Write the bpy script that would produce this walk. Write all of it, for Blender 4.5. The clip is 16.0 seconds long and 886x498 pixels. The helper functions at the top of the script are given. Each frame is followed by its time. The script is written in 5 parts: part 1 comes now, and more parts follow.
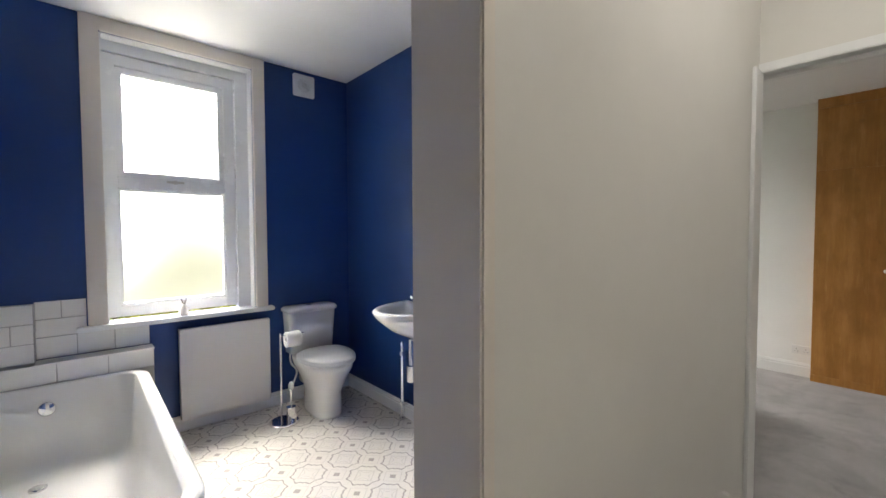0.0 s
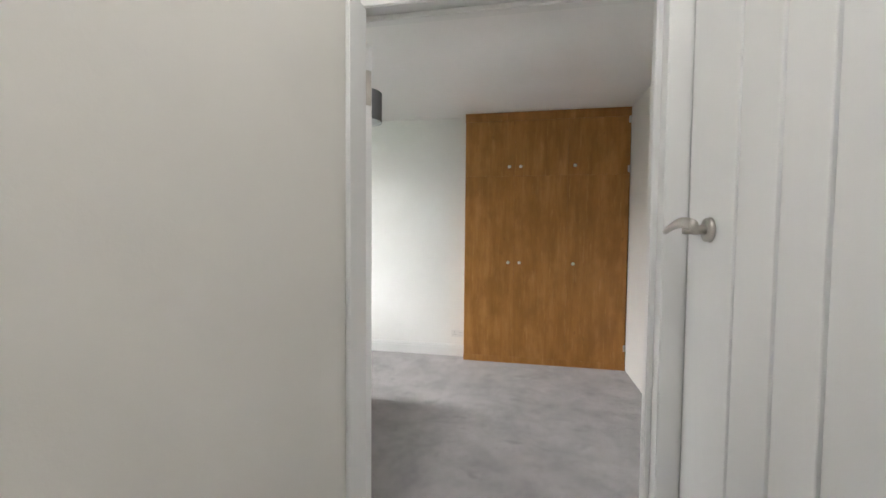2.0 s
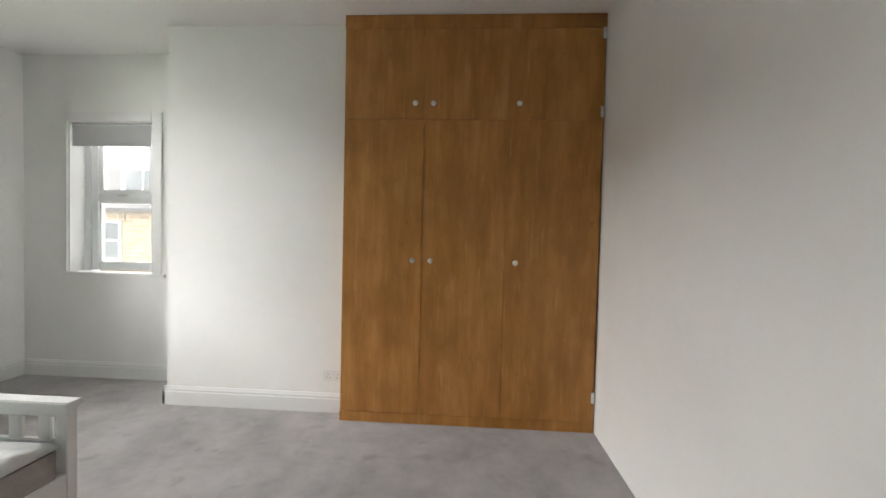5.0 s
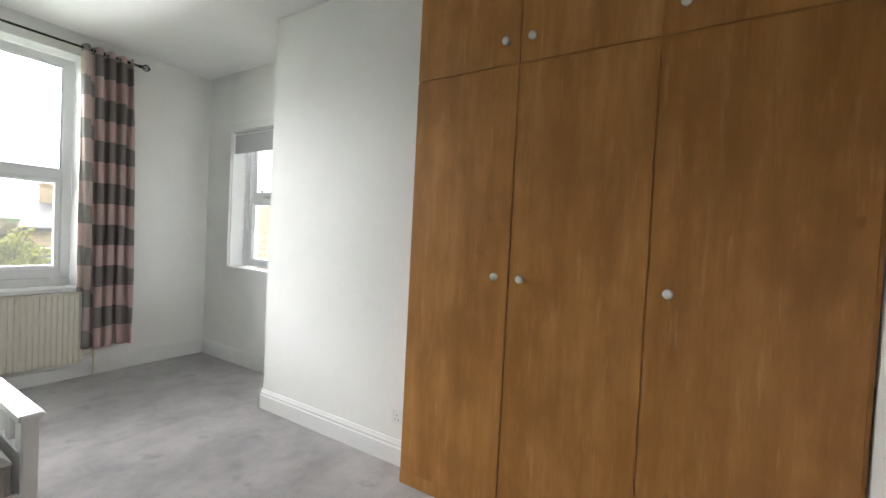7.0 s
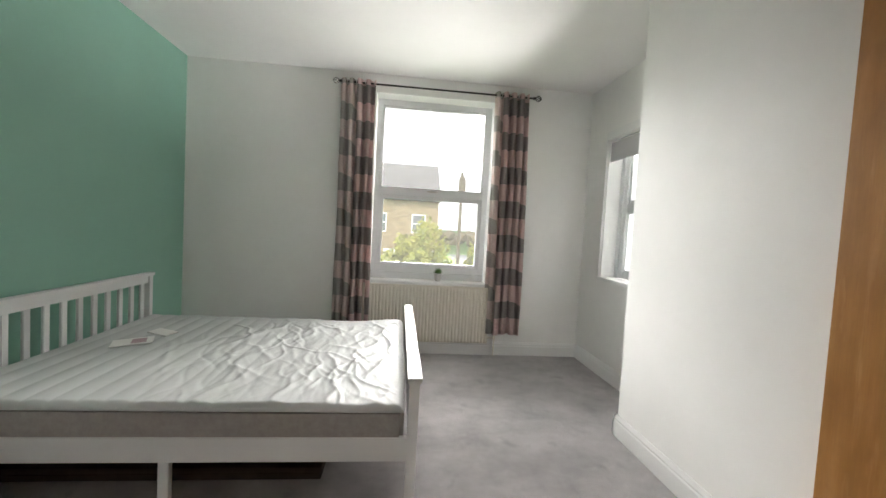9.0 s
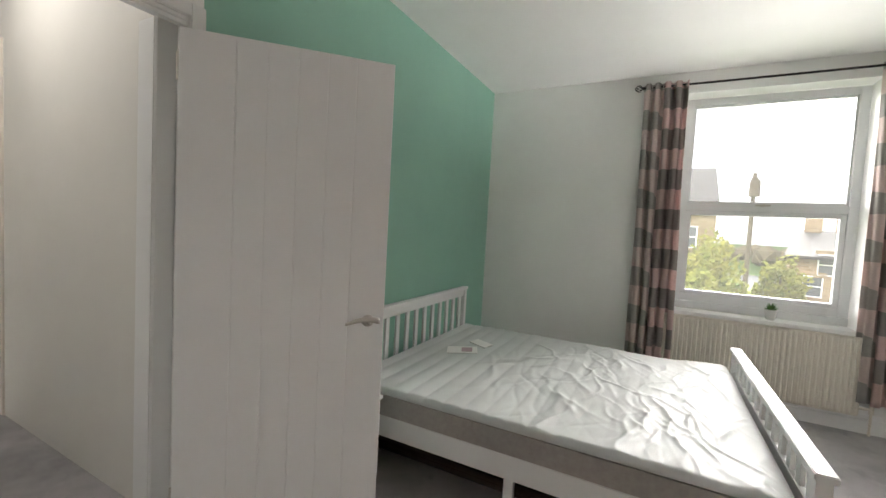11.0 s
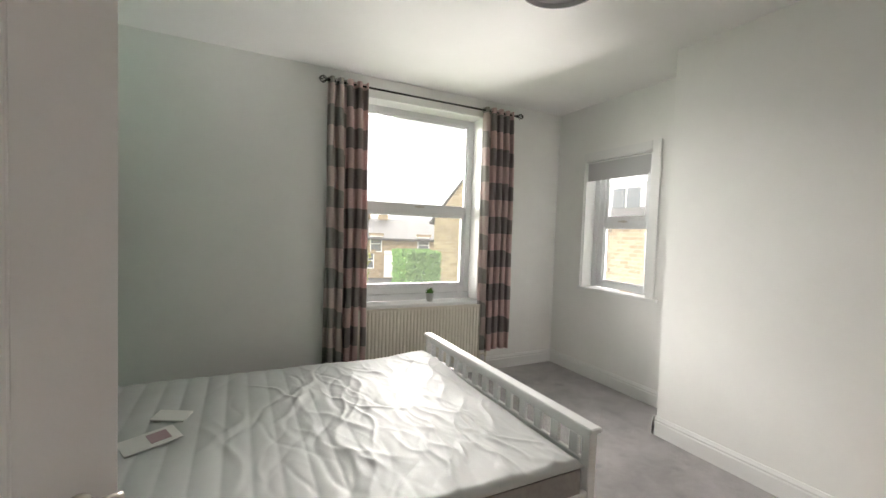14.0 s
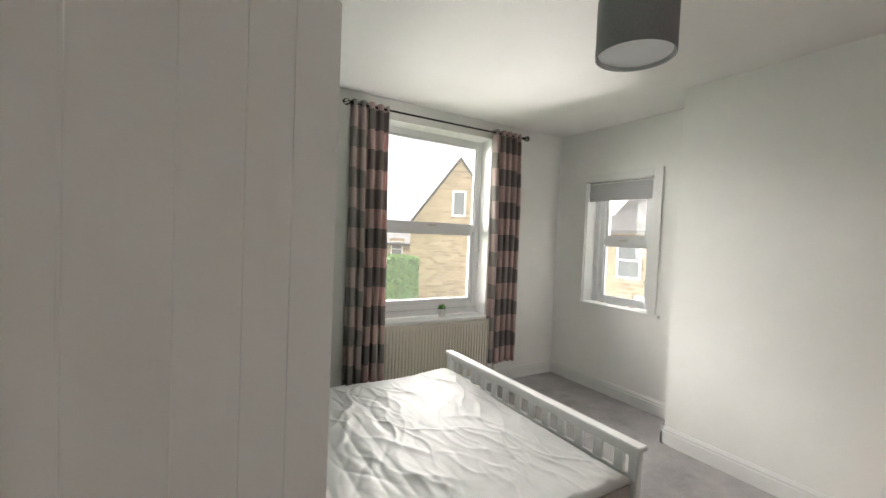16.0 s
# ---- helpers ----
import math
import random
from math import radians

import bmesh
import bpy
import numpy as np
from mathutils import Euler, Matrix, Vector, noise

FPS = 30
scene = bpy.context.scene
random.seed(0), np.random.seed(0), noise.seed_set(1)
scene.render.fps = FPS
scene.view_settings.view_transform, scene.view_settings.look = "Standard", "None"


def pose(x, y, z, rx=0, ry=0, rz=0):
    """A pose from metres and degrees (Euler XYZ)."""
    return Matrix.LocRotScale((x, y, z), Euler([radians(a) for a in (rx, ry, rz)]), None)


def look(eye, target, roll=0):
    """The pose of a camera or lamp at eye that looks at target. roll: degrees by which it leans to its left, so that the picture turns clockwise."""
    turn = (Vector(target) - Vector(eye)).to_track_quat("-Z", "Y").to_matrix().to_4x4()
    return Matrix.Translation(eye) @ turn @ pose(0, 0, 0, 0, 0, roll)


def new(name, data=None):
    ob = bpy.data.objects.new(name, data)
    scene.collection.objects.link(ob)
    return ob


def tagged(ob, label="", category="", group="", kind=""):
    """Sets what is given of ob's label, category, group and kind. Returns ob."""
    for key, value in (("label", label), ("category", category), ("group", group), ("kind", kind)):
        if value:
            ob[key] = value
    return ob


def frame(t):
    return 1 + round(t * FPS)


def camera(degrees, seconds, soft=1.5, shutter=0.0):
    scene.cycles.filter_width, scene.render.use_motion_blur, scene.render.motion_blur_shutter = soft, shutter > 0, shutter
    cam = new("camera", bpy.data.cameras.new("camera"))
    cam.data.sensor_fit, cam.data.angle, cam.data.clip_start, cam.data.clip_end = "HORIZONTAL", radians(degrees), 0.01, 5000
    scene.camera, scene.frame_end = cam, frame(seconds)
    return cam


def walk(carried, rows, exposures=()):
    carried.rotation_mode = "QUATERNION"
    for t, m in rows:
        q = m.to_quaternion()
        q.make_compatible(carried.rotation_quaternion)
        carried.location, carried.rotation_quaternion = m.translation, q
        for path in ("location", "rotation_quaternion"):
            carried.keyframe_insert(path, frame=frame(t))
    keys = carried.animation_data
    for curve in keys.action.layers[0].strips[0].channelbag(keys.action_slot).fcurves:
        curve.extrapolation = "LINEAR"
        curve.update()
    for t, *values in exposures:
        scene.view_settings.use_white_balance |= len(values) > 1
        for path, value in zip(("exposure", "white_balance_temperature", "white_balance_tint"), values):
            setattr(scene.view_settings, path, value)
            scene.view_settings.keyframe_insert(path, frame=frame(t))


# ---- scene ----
cam = camera(94.9, 16.0)
PATH = [
    (0, (0.307, 0.174, 1.448), (1.633, 1.669, 1.376), -0.2),
    (0.5, (0.474, 0.087, 1.446), (2.055, 1.309, 1.369), -0.2),
    (1, (0.645, 0.044, 1.429), (2.461, 0.879, 1.344), 0.2),
    (1.5, (0.85, 0.045, 1.42), (2.769, 0.605, 1.331), 0.7),
    (2, (1.128, 0.1, 1.437), (3.09, 0.485, 1.351), 0.5),
    (2.5, (1.449, 0.115, 1.433), (3.433, 0.369, 1.342), 0.7),
    (3, (1.795, 0.112, 1.354), (3.786, 0.294, 1.289), 1.0),
    (3.5, (2.074, 0.18, 1.334), (4.072, 0.242, 1.261), 1.0),
    (4, (2.354, 0.146, 1.269), (4.353, 0.113, 1.213), 1.1),
    (5.25, (3.06, -0.2, 1.265), (5.045, -0.02, 1.205), 1.4),
    (6.5, (3.731, -0.484, 1.294), (5.631, 0.138, 1.226), 1.9),
    (7, (3.927, -0.487, 1.265), (5.632, 0.558, 1.214), 2.9),
    (7.5, (4.107, -0.464, 1.238), (5.506, 0.965, 1.208), 3.1),
    (8, (4.21, -0.392, 1.27), (5.243, 1.319, 1.191), 3.1),
    (8.5, (4.281, -0.399, 1.285), (4.885, 1.505, 1.185), 3.1),
    (9, (4.279, -0.37, 1.265), (4.491, 1.616, 1.167), 3.2),
    (9.5, (4.248, -0.365, 1.281), (4.126, 1.629, 1.17), 3.1),
    (10, (4.171, -0.377, 1.306), (3.811, 1.587, 1.182), 3.2),
    (11.3, (3.72, -0.27, 1.33), (2.74, 1.47, 1.225), 3.1),
    (12.5, (3.321, -0.128, 1.348), (2.783, 1.796, 1.253), 2.7),
    (13, (3.236, -0.088, 1.347), (3.184, 1.91, 1.263), 2.8),
    (13.5, (3.138, 0.057, 1.36), (3.651, 1.989, 1.285), 2.2),
    (14, (3.025, 0.192, 1.404), (3.92, 1.979, 1.321), 2.0),
    (14.5, (2.974, 0.242, 1.384), (4.079, 1.907, 1.301), 1.9),
    (15, (2.951, 0.261, 1.413), (4.161, 1.852, 1.339), 1.9),
    (15.5, (2.833, 0.272, 1.479), (4.073, 1.839, 1.406), 2.0),
    (16, (2.597, 0.302, 1.54), (3.626, 2.016, 1.474), 2.4),
]
EXPOSURES = [(0, 0.85, 6800, 10), (0.6, 0.75, 6600, 10), (1.0, 1.15, 6400, 10), (1.5, 1.35, 6400, 10), (3.0, 1.35, 6400, 10), (3.5, 1.2, 6500, 10), (4.0, 1.1, 6700, 11), (6.5, 1.3, 6200, 9), (8.0, 1.1, 6600, 10), (10.0, 1.15, 6600, 10), (12.5, 1.1, 6800, 11), (14.0, 1.0, 6800, 11), (16, 0.95, 6800, 11)]
walk(cam, [(t, look(eye, target, roll)) for t, eye, target, roll in PATH], EXPOSURES)

# World: a bright overcast sky, plus unseen area lamps that brighten the rooms
world = bpy.data.worlds.new("world")
scene.world = world
world.use_nodes = True
wn, wl = world.node_tree.nodes, world.node_tree.links
sky = wn.new("ShaderNodeTexSky")
sky.sky_type, sky.sun_disc = "NISHITA", False
sky.sun_elevation, sky.sun_rotation = radians(38), radians(200)
haze = wn.new("ShaderNodeHueSaturation")
haze.inputs["Saturation"].default_value = 0.18
wl.new(sky.outputs[0], haze.inputs["Color"])
wl.new(haze.outputs[0], wn["Background"].inputs["Color"])
wn["Background"].inputs["Strength"].default_value = 0.15

sun = new("sun", bpy.data.lights.new("sun", "SUN"))
sun.data.energy, sun.data.angle, sun.data.color = 1.5, radians(14), (1.0, 0.95, 0.88)
sun.matrix_world = look((0, 0, 30), (6.5, 14, 12))


def area_lamp(name, eye, target, w, h, watts, tint=(1.0, 0.985, 0.965)):
    lamp = new(name, bpy.data.lights.new(name, "AREA"))
    lamp.data.shape, lamp.data.size, lamp.data.size_y = "RECTANGLE", w, h
    lamp.data.energy, lamp.data.color = watts, tint
    lamp.matrix_world = look(eye, target)
    return lamp


# Added lamps stand in for sky and ground light; northwest one lifts the wardrobe
area_lamp("skylight_north", (6.0, 62.0, 27.0), (4.5, 3.0, 1.0), 100.0, 36.0, 155000)
area_lamp("ground_fill_north", (4.0, 20.0, -2.45), (4.4, 3.7, 1.6), 18.0, 1.2, 3700)
area_lamp("garden_fill_north", (4.8, 9.5, -1.2), (4.3, 0.0, 1.7), 6.8, 1.9, 70)
area_lamp("wardrobe_fill", (-1.0, 9.8, 2.6), (4.9, 0.5, 1.0), 5.0, 3.2, 370)
area_lamp("skylight_east", (10.2, 3.4, 3.7), (3.0, 2.0, 0.6), 3.0, 1.4, 300)
area_lamp("ground_fill_east", (9.6, 3.2, -0.4), (3.0, 1.6, 1.8), 3.0, 1.3, 600)
area_lamp("skylight_bathroom", (0.8, 4.4, 3.0), (1.0, 2.2, 0.7), 1.6, 1.0, 215, (1.0, 0.97, 0.93))
area_lamp("ground_fill_bathroom", (0.8, 5.2, -0.1), (1.2, 1.2, 1.8), 2.0, 1.0, 45, (1.0, 0.97, 0.93))
# Unseen fill lamp under the landing ceiling, added to brighten its walls
area_lamp("landing_fill_light", (1.3, 0.12, 2.69), (1.3, 0.121, 0.0), 0.5, 0.5, 4.0, (1.0, 0.98, 0.95))


# Materials
def material(name, rough=0.5, metal=0.0, colour=(0.8, 0.8, 0.8), spec=0.5):
    m = bpy.data.materials.new(name)
    m.use_nodes = True
    b = m.node_tree.nodes["Principled BSDF"]
    b.inputs["Base Color"].default_value = (*colour, 1)
    b.inputs["Roughness"].default_value = rough
    b.inputs["Metallic"].default_value = metal
    b.inputs["Specular IOR Level"].default_value = spec
    return m, m.node_tree.nodes, m.node_tree.links, b


def coords(n, k, scale=(1, 1, 1), kind="Object"):
    tc, mp = n.new("ShaderNodeTexCoord"), n.new("ShaderNodeMapping")
    mp.inputs["Scale"].default_value = scale
    k.new(tc.outputs[kind], mp.inputs[0])
    return mp.outputs[0]


def noise_tex(n, k, vec, scale, detail=4, rough=0.6):
    t = n.new("ShaderNodeTexNoise")
    t.inputs["Scale"].default_value, t.inputs["Detail"].default_value, t.inputs["Roughness"].default_value = scale, detail, rough
    k.new(vec, t.inputs["Vector"])
    return t.outputs["Fac"]


def ramp(n, k, fac, stops):
    r = n.new("ShaderNodeValToRGB")
    while len(r.color_ramp.elements) < len(stops):
        r.color_ramp.elements.new(0.5)
    for e, (p, c) in zip(r.color_ramp.elements, stops):
        e.position, e.color = p, (*c, 1)
    k.new(fac, r.inputs[0])
    return r.outputs[0]


def mixed(n, k, fac, a, b, mode="MIX"):
    m = n.new("ShaderNodeMix")
    m.data_type, m.blend_type = "RGBA", mode
    for s, v in ((0, fac), (6, a), (7, b)):
        if hasattr(v, "is_linked"):
            k.new(v, m.inputs[s])
        else:
            m.inputs[s].default_value = v if s == 0 else (*v, 1)
    return m.outputs[2]


def calc(n, k, op, a, b=0.0):
    m = n.new("ShaderNodeMath")
    m.operation = op
    for s, v in ((0, a), (1, b)):
        if hasattr(v, "is_linked"):
            k.new(v, m.inputs[s])
        else:
            m.inputs[s].default_value = v
    return m.outputs[0]


def bump(n, k, b, height, strength, dist=0.01):
    bp = n.new("ShaderNodeBump")
    bp.inputs["Strength"].default_value, bp.inputs["Distance"].default_value = strength, dist
    k.new(height, bp.inputs["Height"])
    k.new(bp.outputs[0], b.inputs["Normal"])


def painted(name, colour, rough=0.55, vary=0.05, grain=0.12, spec=0.4):
    """Rolled or brushed paint: faint large mottling, fine roller texture."""
    m, n, k, b = material(name, rough, 0, colour, spec)
    v = coords(n, k)
    lo = tuple(c * (1 - vary) for c in colour)
    hi = tuple(min(1, c * (1 + vary * 0.5)) for c in colour)
    k.new(ramp(n, k, noise_tex(n, k, v, 1.7, 5), [(0.3, lo), (0.7, hi)]), b.inputs["Base Color"])
    k.new(calc(n, k, "ADD", calc(n, k, "MULTIPLY", noise_tex(n, k, v, 6, 3), 0.2), rough - 0.1), b.inputs["Roughness"])
    bump(n, k, b, noise_tex(n, k, v, 160, 3), grain, 0.002)
    return m


def stained_wood(name):
    m, n, k, b = material(name, 0.45)
    v = coords(n, k, (1, 4.5, 0.6))
    info = n.new("ShaderNodeObjectInfo")
    shift = n.new("ShaderNodeVectorMath")
    k.new(v, shift.inputs[0])
    k.new(calc(n, k, "MULTIPLY", info.outputs["Random"], 37.0), shift.inputs[1])
    v = shift.outputs[0]
    big = noise_tex(n, k, v, 2.2, 6, 0.62)
    fine = noise_tex(n, k, coords(n, k, (1, 60, 1.4)), 4, 4)
    c = ramp(n, k, big, [(0.25, (0.34, 0.140, 0.028)), (0.48, (0.45, 0.202, 0.046)), (0.72, (0.57, 0.28, 0.082))])
    c = mixed(n, k, 0.22, c, ramp(n, k, fine, [(0.3, (0.6, 0.52, 0.45)), (0.7, (1, 1, 1))]), "MULTIPLY")
    streak = noise_tex(n, k, coords(n, k, (1, 16, 1.7)), 2.1, 3)
    c = mixed(n, k, ramp(n, k, streak, [(0.58, (0, 0, 0)), (0.72, (0.55, 0.55, 0.55))]), c, (0.60, 0.32, 0.11))
    blot = noise_tex(n, k, coords(n, k, (1, 2.2, 1.3)), 2.4, 4)
    c = mixed(n, k, ramp(n, k, blot, [(0.33, (0.6, 0.6, 0.6)), (0.58, (0, 0, 0))]), c, (0.28, 0.115, 0.022))
    knots = noise_tex(n, k, coords(n, k, (1, 5, 3)), 1.6, 2)
    c = mixed(n, k, ramp(n, k, knots, [(0.70, (0, 0, 0)), (0.80, (0.6, 0.6, 0.6))]), c, (0.10, 0.042, 0.014))
    k.new(c, b.inputs["Base Color"])
    k.new(calc(n, k, "ADD", calc(n, k, "MULTIPLY", fine, 0.25), 0.33), b.inputs["Roughness"])
    bump(n, k, b, fine, 0.12, 0.002)
    return m


def carpet_mat():
    m, n, k, b = material("grey_carpet", 0.95, 0, (0.3, 0.3, 0.3), 0.1)
    v = coords(n, k)
    tuft = noise_tex(n, k, v, 260, 3, 0.8)
    lay = noise_tex(n, k, v, 3.2, 6, 0.68)
    wide = noise_tex(n, k, v, 0.9, 4)
    c = ramp(n, k, lay, [(0.30, (0.33, 0.315, 0.315)), (0.5, (0.45, 0.43, 0.43)), (0.68, (0.54, 0.52, 0.52))])
    c = mixed(n, k, 0.45, c, ramp(n, k, wide, [(0.35, (0.8, 0.79, 0.8)), (0.65, (1, 1, 1))]), "MULTIPLY")
    c = mixed(n, k, 0.55, c, ramp(n, k, tuft, [(0.3, (0.55, 0.55, 0.55)), (0.65, (1.15, 1.15, 1.15))]), "MULTIPLY")
    marks = noise_tex(n, k, coords(n, k, (1.6, 1, 1)), 4.3, 3)
    c = mixed(n, k, ramp(n, k, marks, [(0.60, (0, 0, 0)), (0.70, (0.6, 0.6, 0.6))]), c, (0.26, 0.25, 0.25))
    k.new(c, b.inputs["Base Color"])
    b.inputs["Sheen Weight"].default_value = 0.25
    bump(n, k, b, calc(n, k, "ADD", tuft, calc(n, k, "MULTIPLY", lay, 1.5)), 0.6, 0.008)
    return m


def vinyl_mat():
    """Printed vinyl in 0.2 m repeats: eight-pointed taupe outlines with small diamonds between."""
    m, n, k, b = material("patterned_vinyl", 0.4)
    v = coords(n, k, (4.6, 4.6, 1))
    sep = n.new("ShaderNodeSeparateXYZ")
    k.new(v, sep.inputs[0])
    px = calc(n, k, "ABSOLUTE", calc(n, k, "SUBTRACT", calc(n, k, "FRACT", sep.outputs[0]), 0.5))
    py = calc(n, k, "ABSOLUTE", calc(n, k, "SUBTRACT", calc(n, k, "FRACT", sep.outputs[1]), 0.5))
    square = calc(n, k, "MAXIMUM", px, py)
    diamond = calc(n, k, "MULTIPLY", calc(n, k, "ADD", px, py), 0.7)
    star = calc(n, k, "ADD", calc(n, k, "MAXIMUM", square, diamond), calc(n, k, "MULTIPLY", calc(n, k, "SINE", calc(n, k, "MULTIPLY", calc(n, k, "ABSOLUTE", calc(n, k, "SUBTRACT", px, py)), 18.0)), 0.022))
    ring = calc(n, k, "COMPARE", star, 0.385)
    ring.node.inputs[2].default_value = 0.02
    inner = calc(n, k, "COMPARE", diamond, 0.20)
    inner.node.inputs[2].default_value = 0.012
    flower = calc(n, k, "COMPARE", calc(n, k, "MULTIPLY", px, calc(n, k, "MULTIPLY", py, 40)), 0.25)
    flower.node.inputs[2].default_value = 0.05
    corner = calc(n, k, "GREATER_THAN", calc(n, k, "ADD", px, py), 0.90)
    seam = calc(n, k, "COMPARE", calc(n, k, "SUBTRACT", calc(n, k, "ADD", px, py), 0.72), 0.0)
    seam.node.inputs[2].default_value = 0.012
    faint = calc(n, k, "MULTIPLY", calc(n, k, "MAXIMUM", calc(n, k, "MAXIMUM", inner, flower), seam), 0.4)
    fac = calc(n, k, "MAXIMUM", calc(n, k, "MAXIMUM", ring, corner), faint)
    worn = calc(n, k, "ADD", calc(n, k, "MULTIPLY", noise_tex(n, k, v, 30, 3), 0.5), 0.55)
    c = mixed(n, k, calc(n, k, "MULTIPLY", fac, worn), (0.78, 0.74, 0.68), (0.33, 0.29, 0.26))
    k.new(c, b.inputs["Base Color"])
    bump(n, k, b, noise_tex(n, k, v, 90, 2), 0.05, 0.001)
    return m


def curtain_mat():
    """Woven pink cloth with staggered grey leaf-cornered blocks, 0.335 m repeat, laid out along the cloth's own width and drop."""
    m, n, k, b = material("block_print_curtain", 0.85, 0, (0.5, 0.4, 0.4), 0.2)
    uv = n.new("ShaderNodeUVMap")
    sep = n.new("ShaderNodeSeparateXYZ")
    k.new(uv.outputs[0], sep.inputs[0])
    col = calc(n, k, "DIVIDE", sep.outputs[0], 0.20)
    a = calc(n, k, "FRACT", col)
    odd = calc(n, k, "MODULO", calc(n, k, "FLOOR", col), 2.0)
    row = calc(n, k, "ADD", calc(n, k, "DIVIDE", sep.outputs[1], 0.335), calc(n, k, "MULTIPLY", odd, 0.5))
    f = calc(n, k, "FRACT", row)
    lower = calc(n, k, "LESS_THAN", f, 0.5)
    bb = calc(n, k, "MULTIPLY", f, 2.0)
    arc = calc(n, k, "LESS_THAN", calc(n, k, "ADD", calc(n, k, "POWER", a, 3.0), calc(n, k, "POWER", bb, 3.0)), 1.25)
    dark = calc(n, k, "MULTIPLY", lower, arc)
    weave = noise_tex(n, k, coords(n, k, (1, 1, 1)), 320, 2)
    pale = mixed(n, k, odd, (0.68, 0.57, 0.54), (0.70, 0.52, 0.505))
    grey = mixed(n, k, odd, (0.38, 0.36, 0.335), (0.29, 0.265, 0.25))
    c = mixed(n, k, dark, pale, grey)
    c = mixed(n, k, 0.35, c, ramp(n, k, weave, [(0.3, (0.7, 0.7, 0.7)), (0.7, (1.1, 1.1, 1.1))]), "MULTIPLY")
    k.new(c, b.inputs["Base Color"])
    bump(n, k, b, weave, 0.25, 0.002)
    tl, mx = n.new("ShaderNodeBsdfTranslucent"), n.new("ShaderNodeMixShader")
    k.new(c, tl.inputs["Color"])
    mx.inputs[0].default_value = 0.4
    k.new(b.outputs[0], mx.inputs[1])
    k.new(tl.outputs[0], mx.inputs[2])
    k.new(mx.outputs[0], n["Material Output"].inputs[0])
    return m


def film_mat():
    m, n, k, b = material("plastic_wrapped_ticking", 0.6, 0, (0.74, 0.74, 0.73), 0.2)
    v = coords(n, k)
    k.new(ramp(n, k, noise_tex(n, k, v, 2.5, 4), [(0.3, (0.53, 0.54, 0.53)), (0.7, (0.60, 0.60, 0.60))]), b.inputs["Base Color"])
    b.inputs["Coat Weight"].default_value = 0.17
    b.inputs["Coat Roughness"].default_value = 0.1
    b.inputs["Coat IOR"].default_value = 1.48
    wr = noise_tex(n, k, coords(n, k, (3.0, 1.0, 1)), 5, 3, 0.55)
    wr2 = noise_tex(n, k, coords(n, k, (1.6, 1.0, 1)), 11, 3, 0.6)
    fold = calc(n, k, "ADD", calc(n, k, "ABSOLUTE", calc(n, k, "SUBTRACT", wr, 0.5)), calc(n, k, "MULTIPLY", calc(n, k, "ABSOLUTE", calc(n, k, "SUBTRACT", wr2, 0.5)), 0.25))
    along = n.new("ShaderNodeSeparateXYZ")
    k.new(v, along.inputs[0])
    loose = calc(n, k, "MINIMUM", calc(n, k, "MAXIMUM", calc(n, k, "SUBTRACT", along.outputs[0], 2.75), 0.03), 0.9)
    fold = calc(n, k, "MULTIPLY", fold, loose)
    bp = n.new("ShaderNodeBump")
    bp.inputs["Strength"].default_value, bp.inputs["Distance"].default_value = 1.0, 0.035
    k.new(fold, bp.inputs["Height"])
    k.new(bp.outputs[0], b.inputs["Coat Normal"])
    return m


def stone_wall_mat(name, c0, c1, c2):
    m, n, k, b = material(name, 0.9, 0, c1, 0.2)
    v = coords(n, k, kind="Object")
    sep = n.new("ShaderNodeSeparateXYZ")
    k.new(v, sep.inputs[0])
    cmb = n.new("ShaderNodeCombineXYZ")
    k.new(calc(n, k, "ADD", sep.outputs[0], sep.outputs[1]), cmb.inputs[0])
    k.new(sep.outputs[2], cmb.inputs[1])
    br = n.new("ShaderNodeTexBrick")
    br.inputs["Scale"].default_value = 1.0
    br.inputs["Brick Width"].default_value, br.inputs["Row Height"].default_value = 0.42, 0.17
    br.inputs["Mortar Size"].default_value = 0.012
    for s, c in (("Color1", c0), ("Color2", c2), ("Mortar", (0.36, 0.32, 0.26))):
        br.inputs[s].default_value = (*c, 1)
    k.new(cmb.outputs[0], br.inputs["Vector"])
    c = mixed(n, k, calc(n, k, "MULTIPLY", noise_tex(n, k, v, 1.4, 5), 0.5), br.outputs[0], c1)
    k.new(c, b.inputs["Base Color"])
    bump(n, k, b, br.outputs["Fac"], 0.4, -0.02)
    return m


def mottled(name, c0, c1, scale, rough=0.9, strength=0.3):
    m, n, k, b = material(name, rough, 0, c0, 0.2)
    v = coords(n, k)
    t = noise_tex(n, k, v, scale, 5)
    k.new(ramp(n, k, t, [(0.3, c0), (0.7, c1)]), b.inputs["Base Color"])
    bump(n, k, b, t, strength, 0.02)
    return m


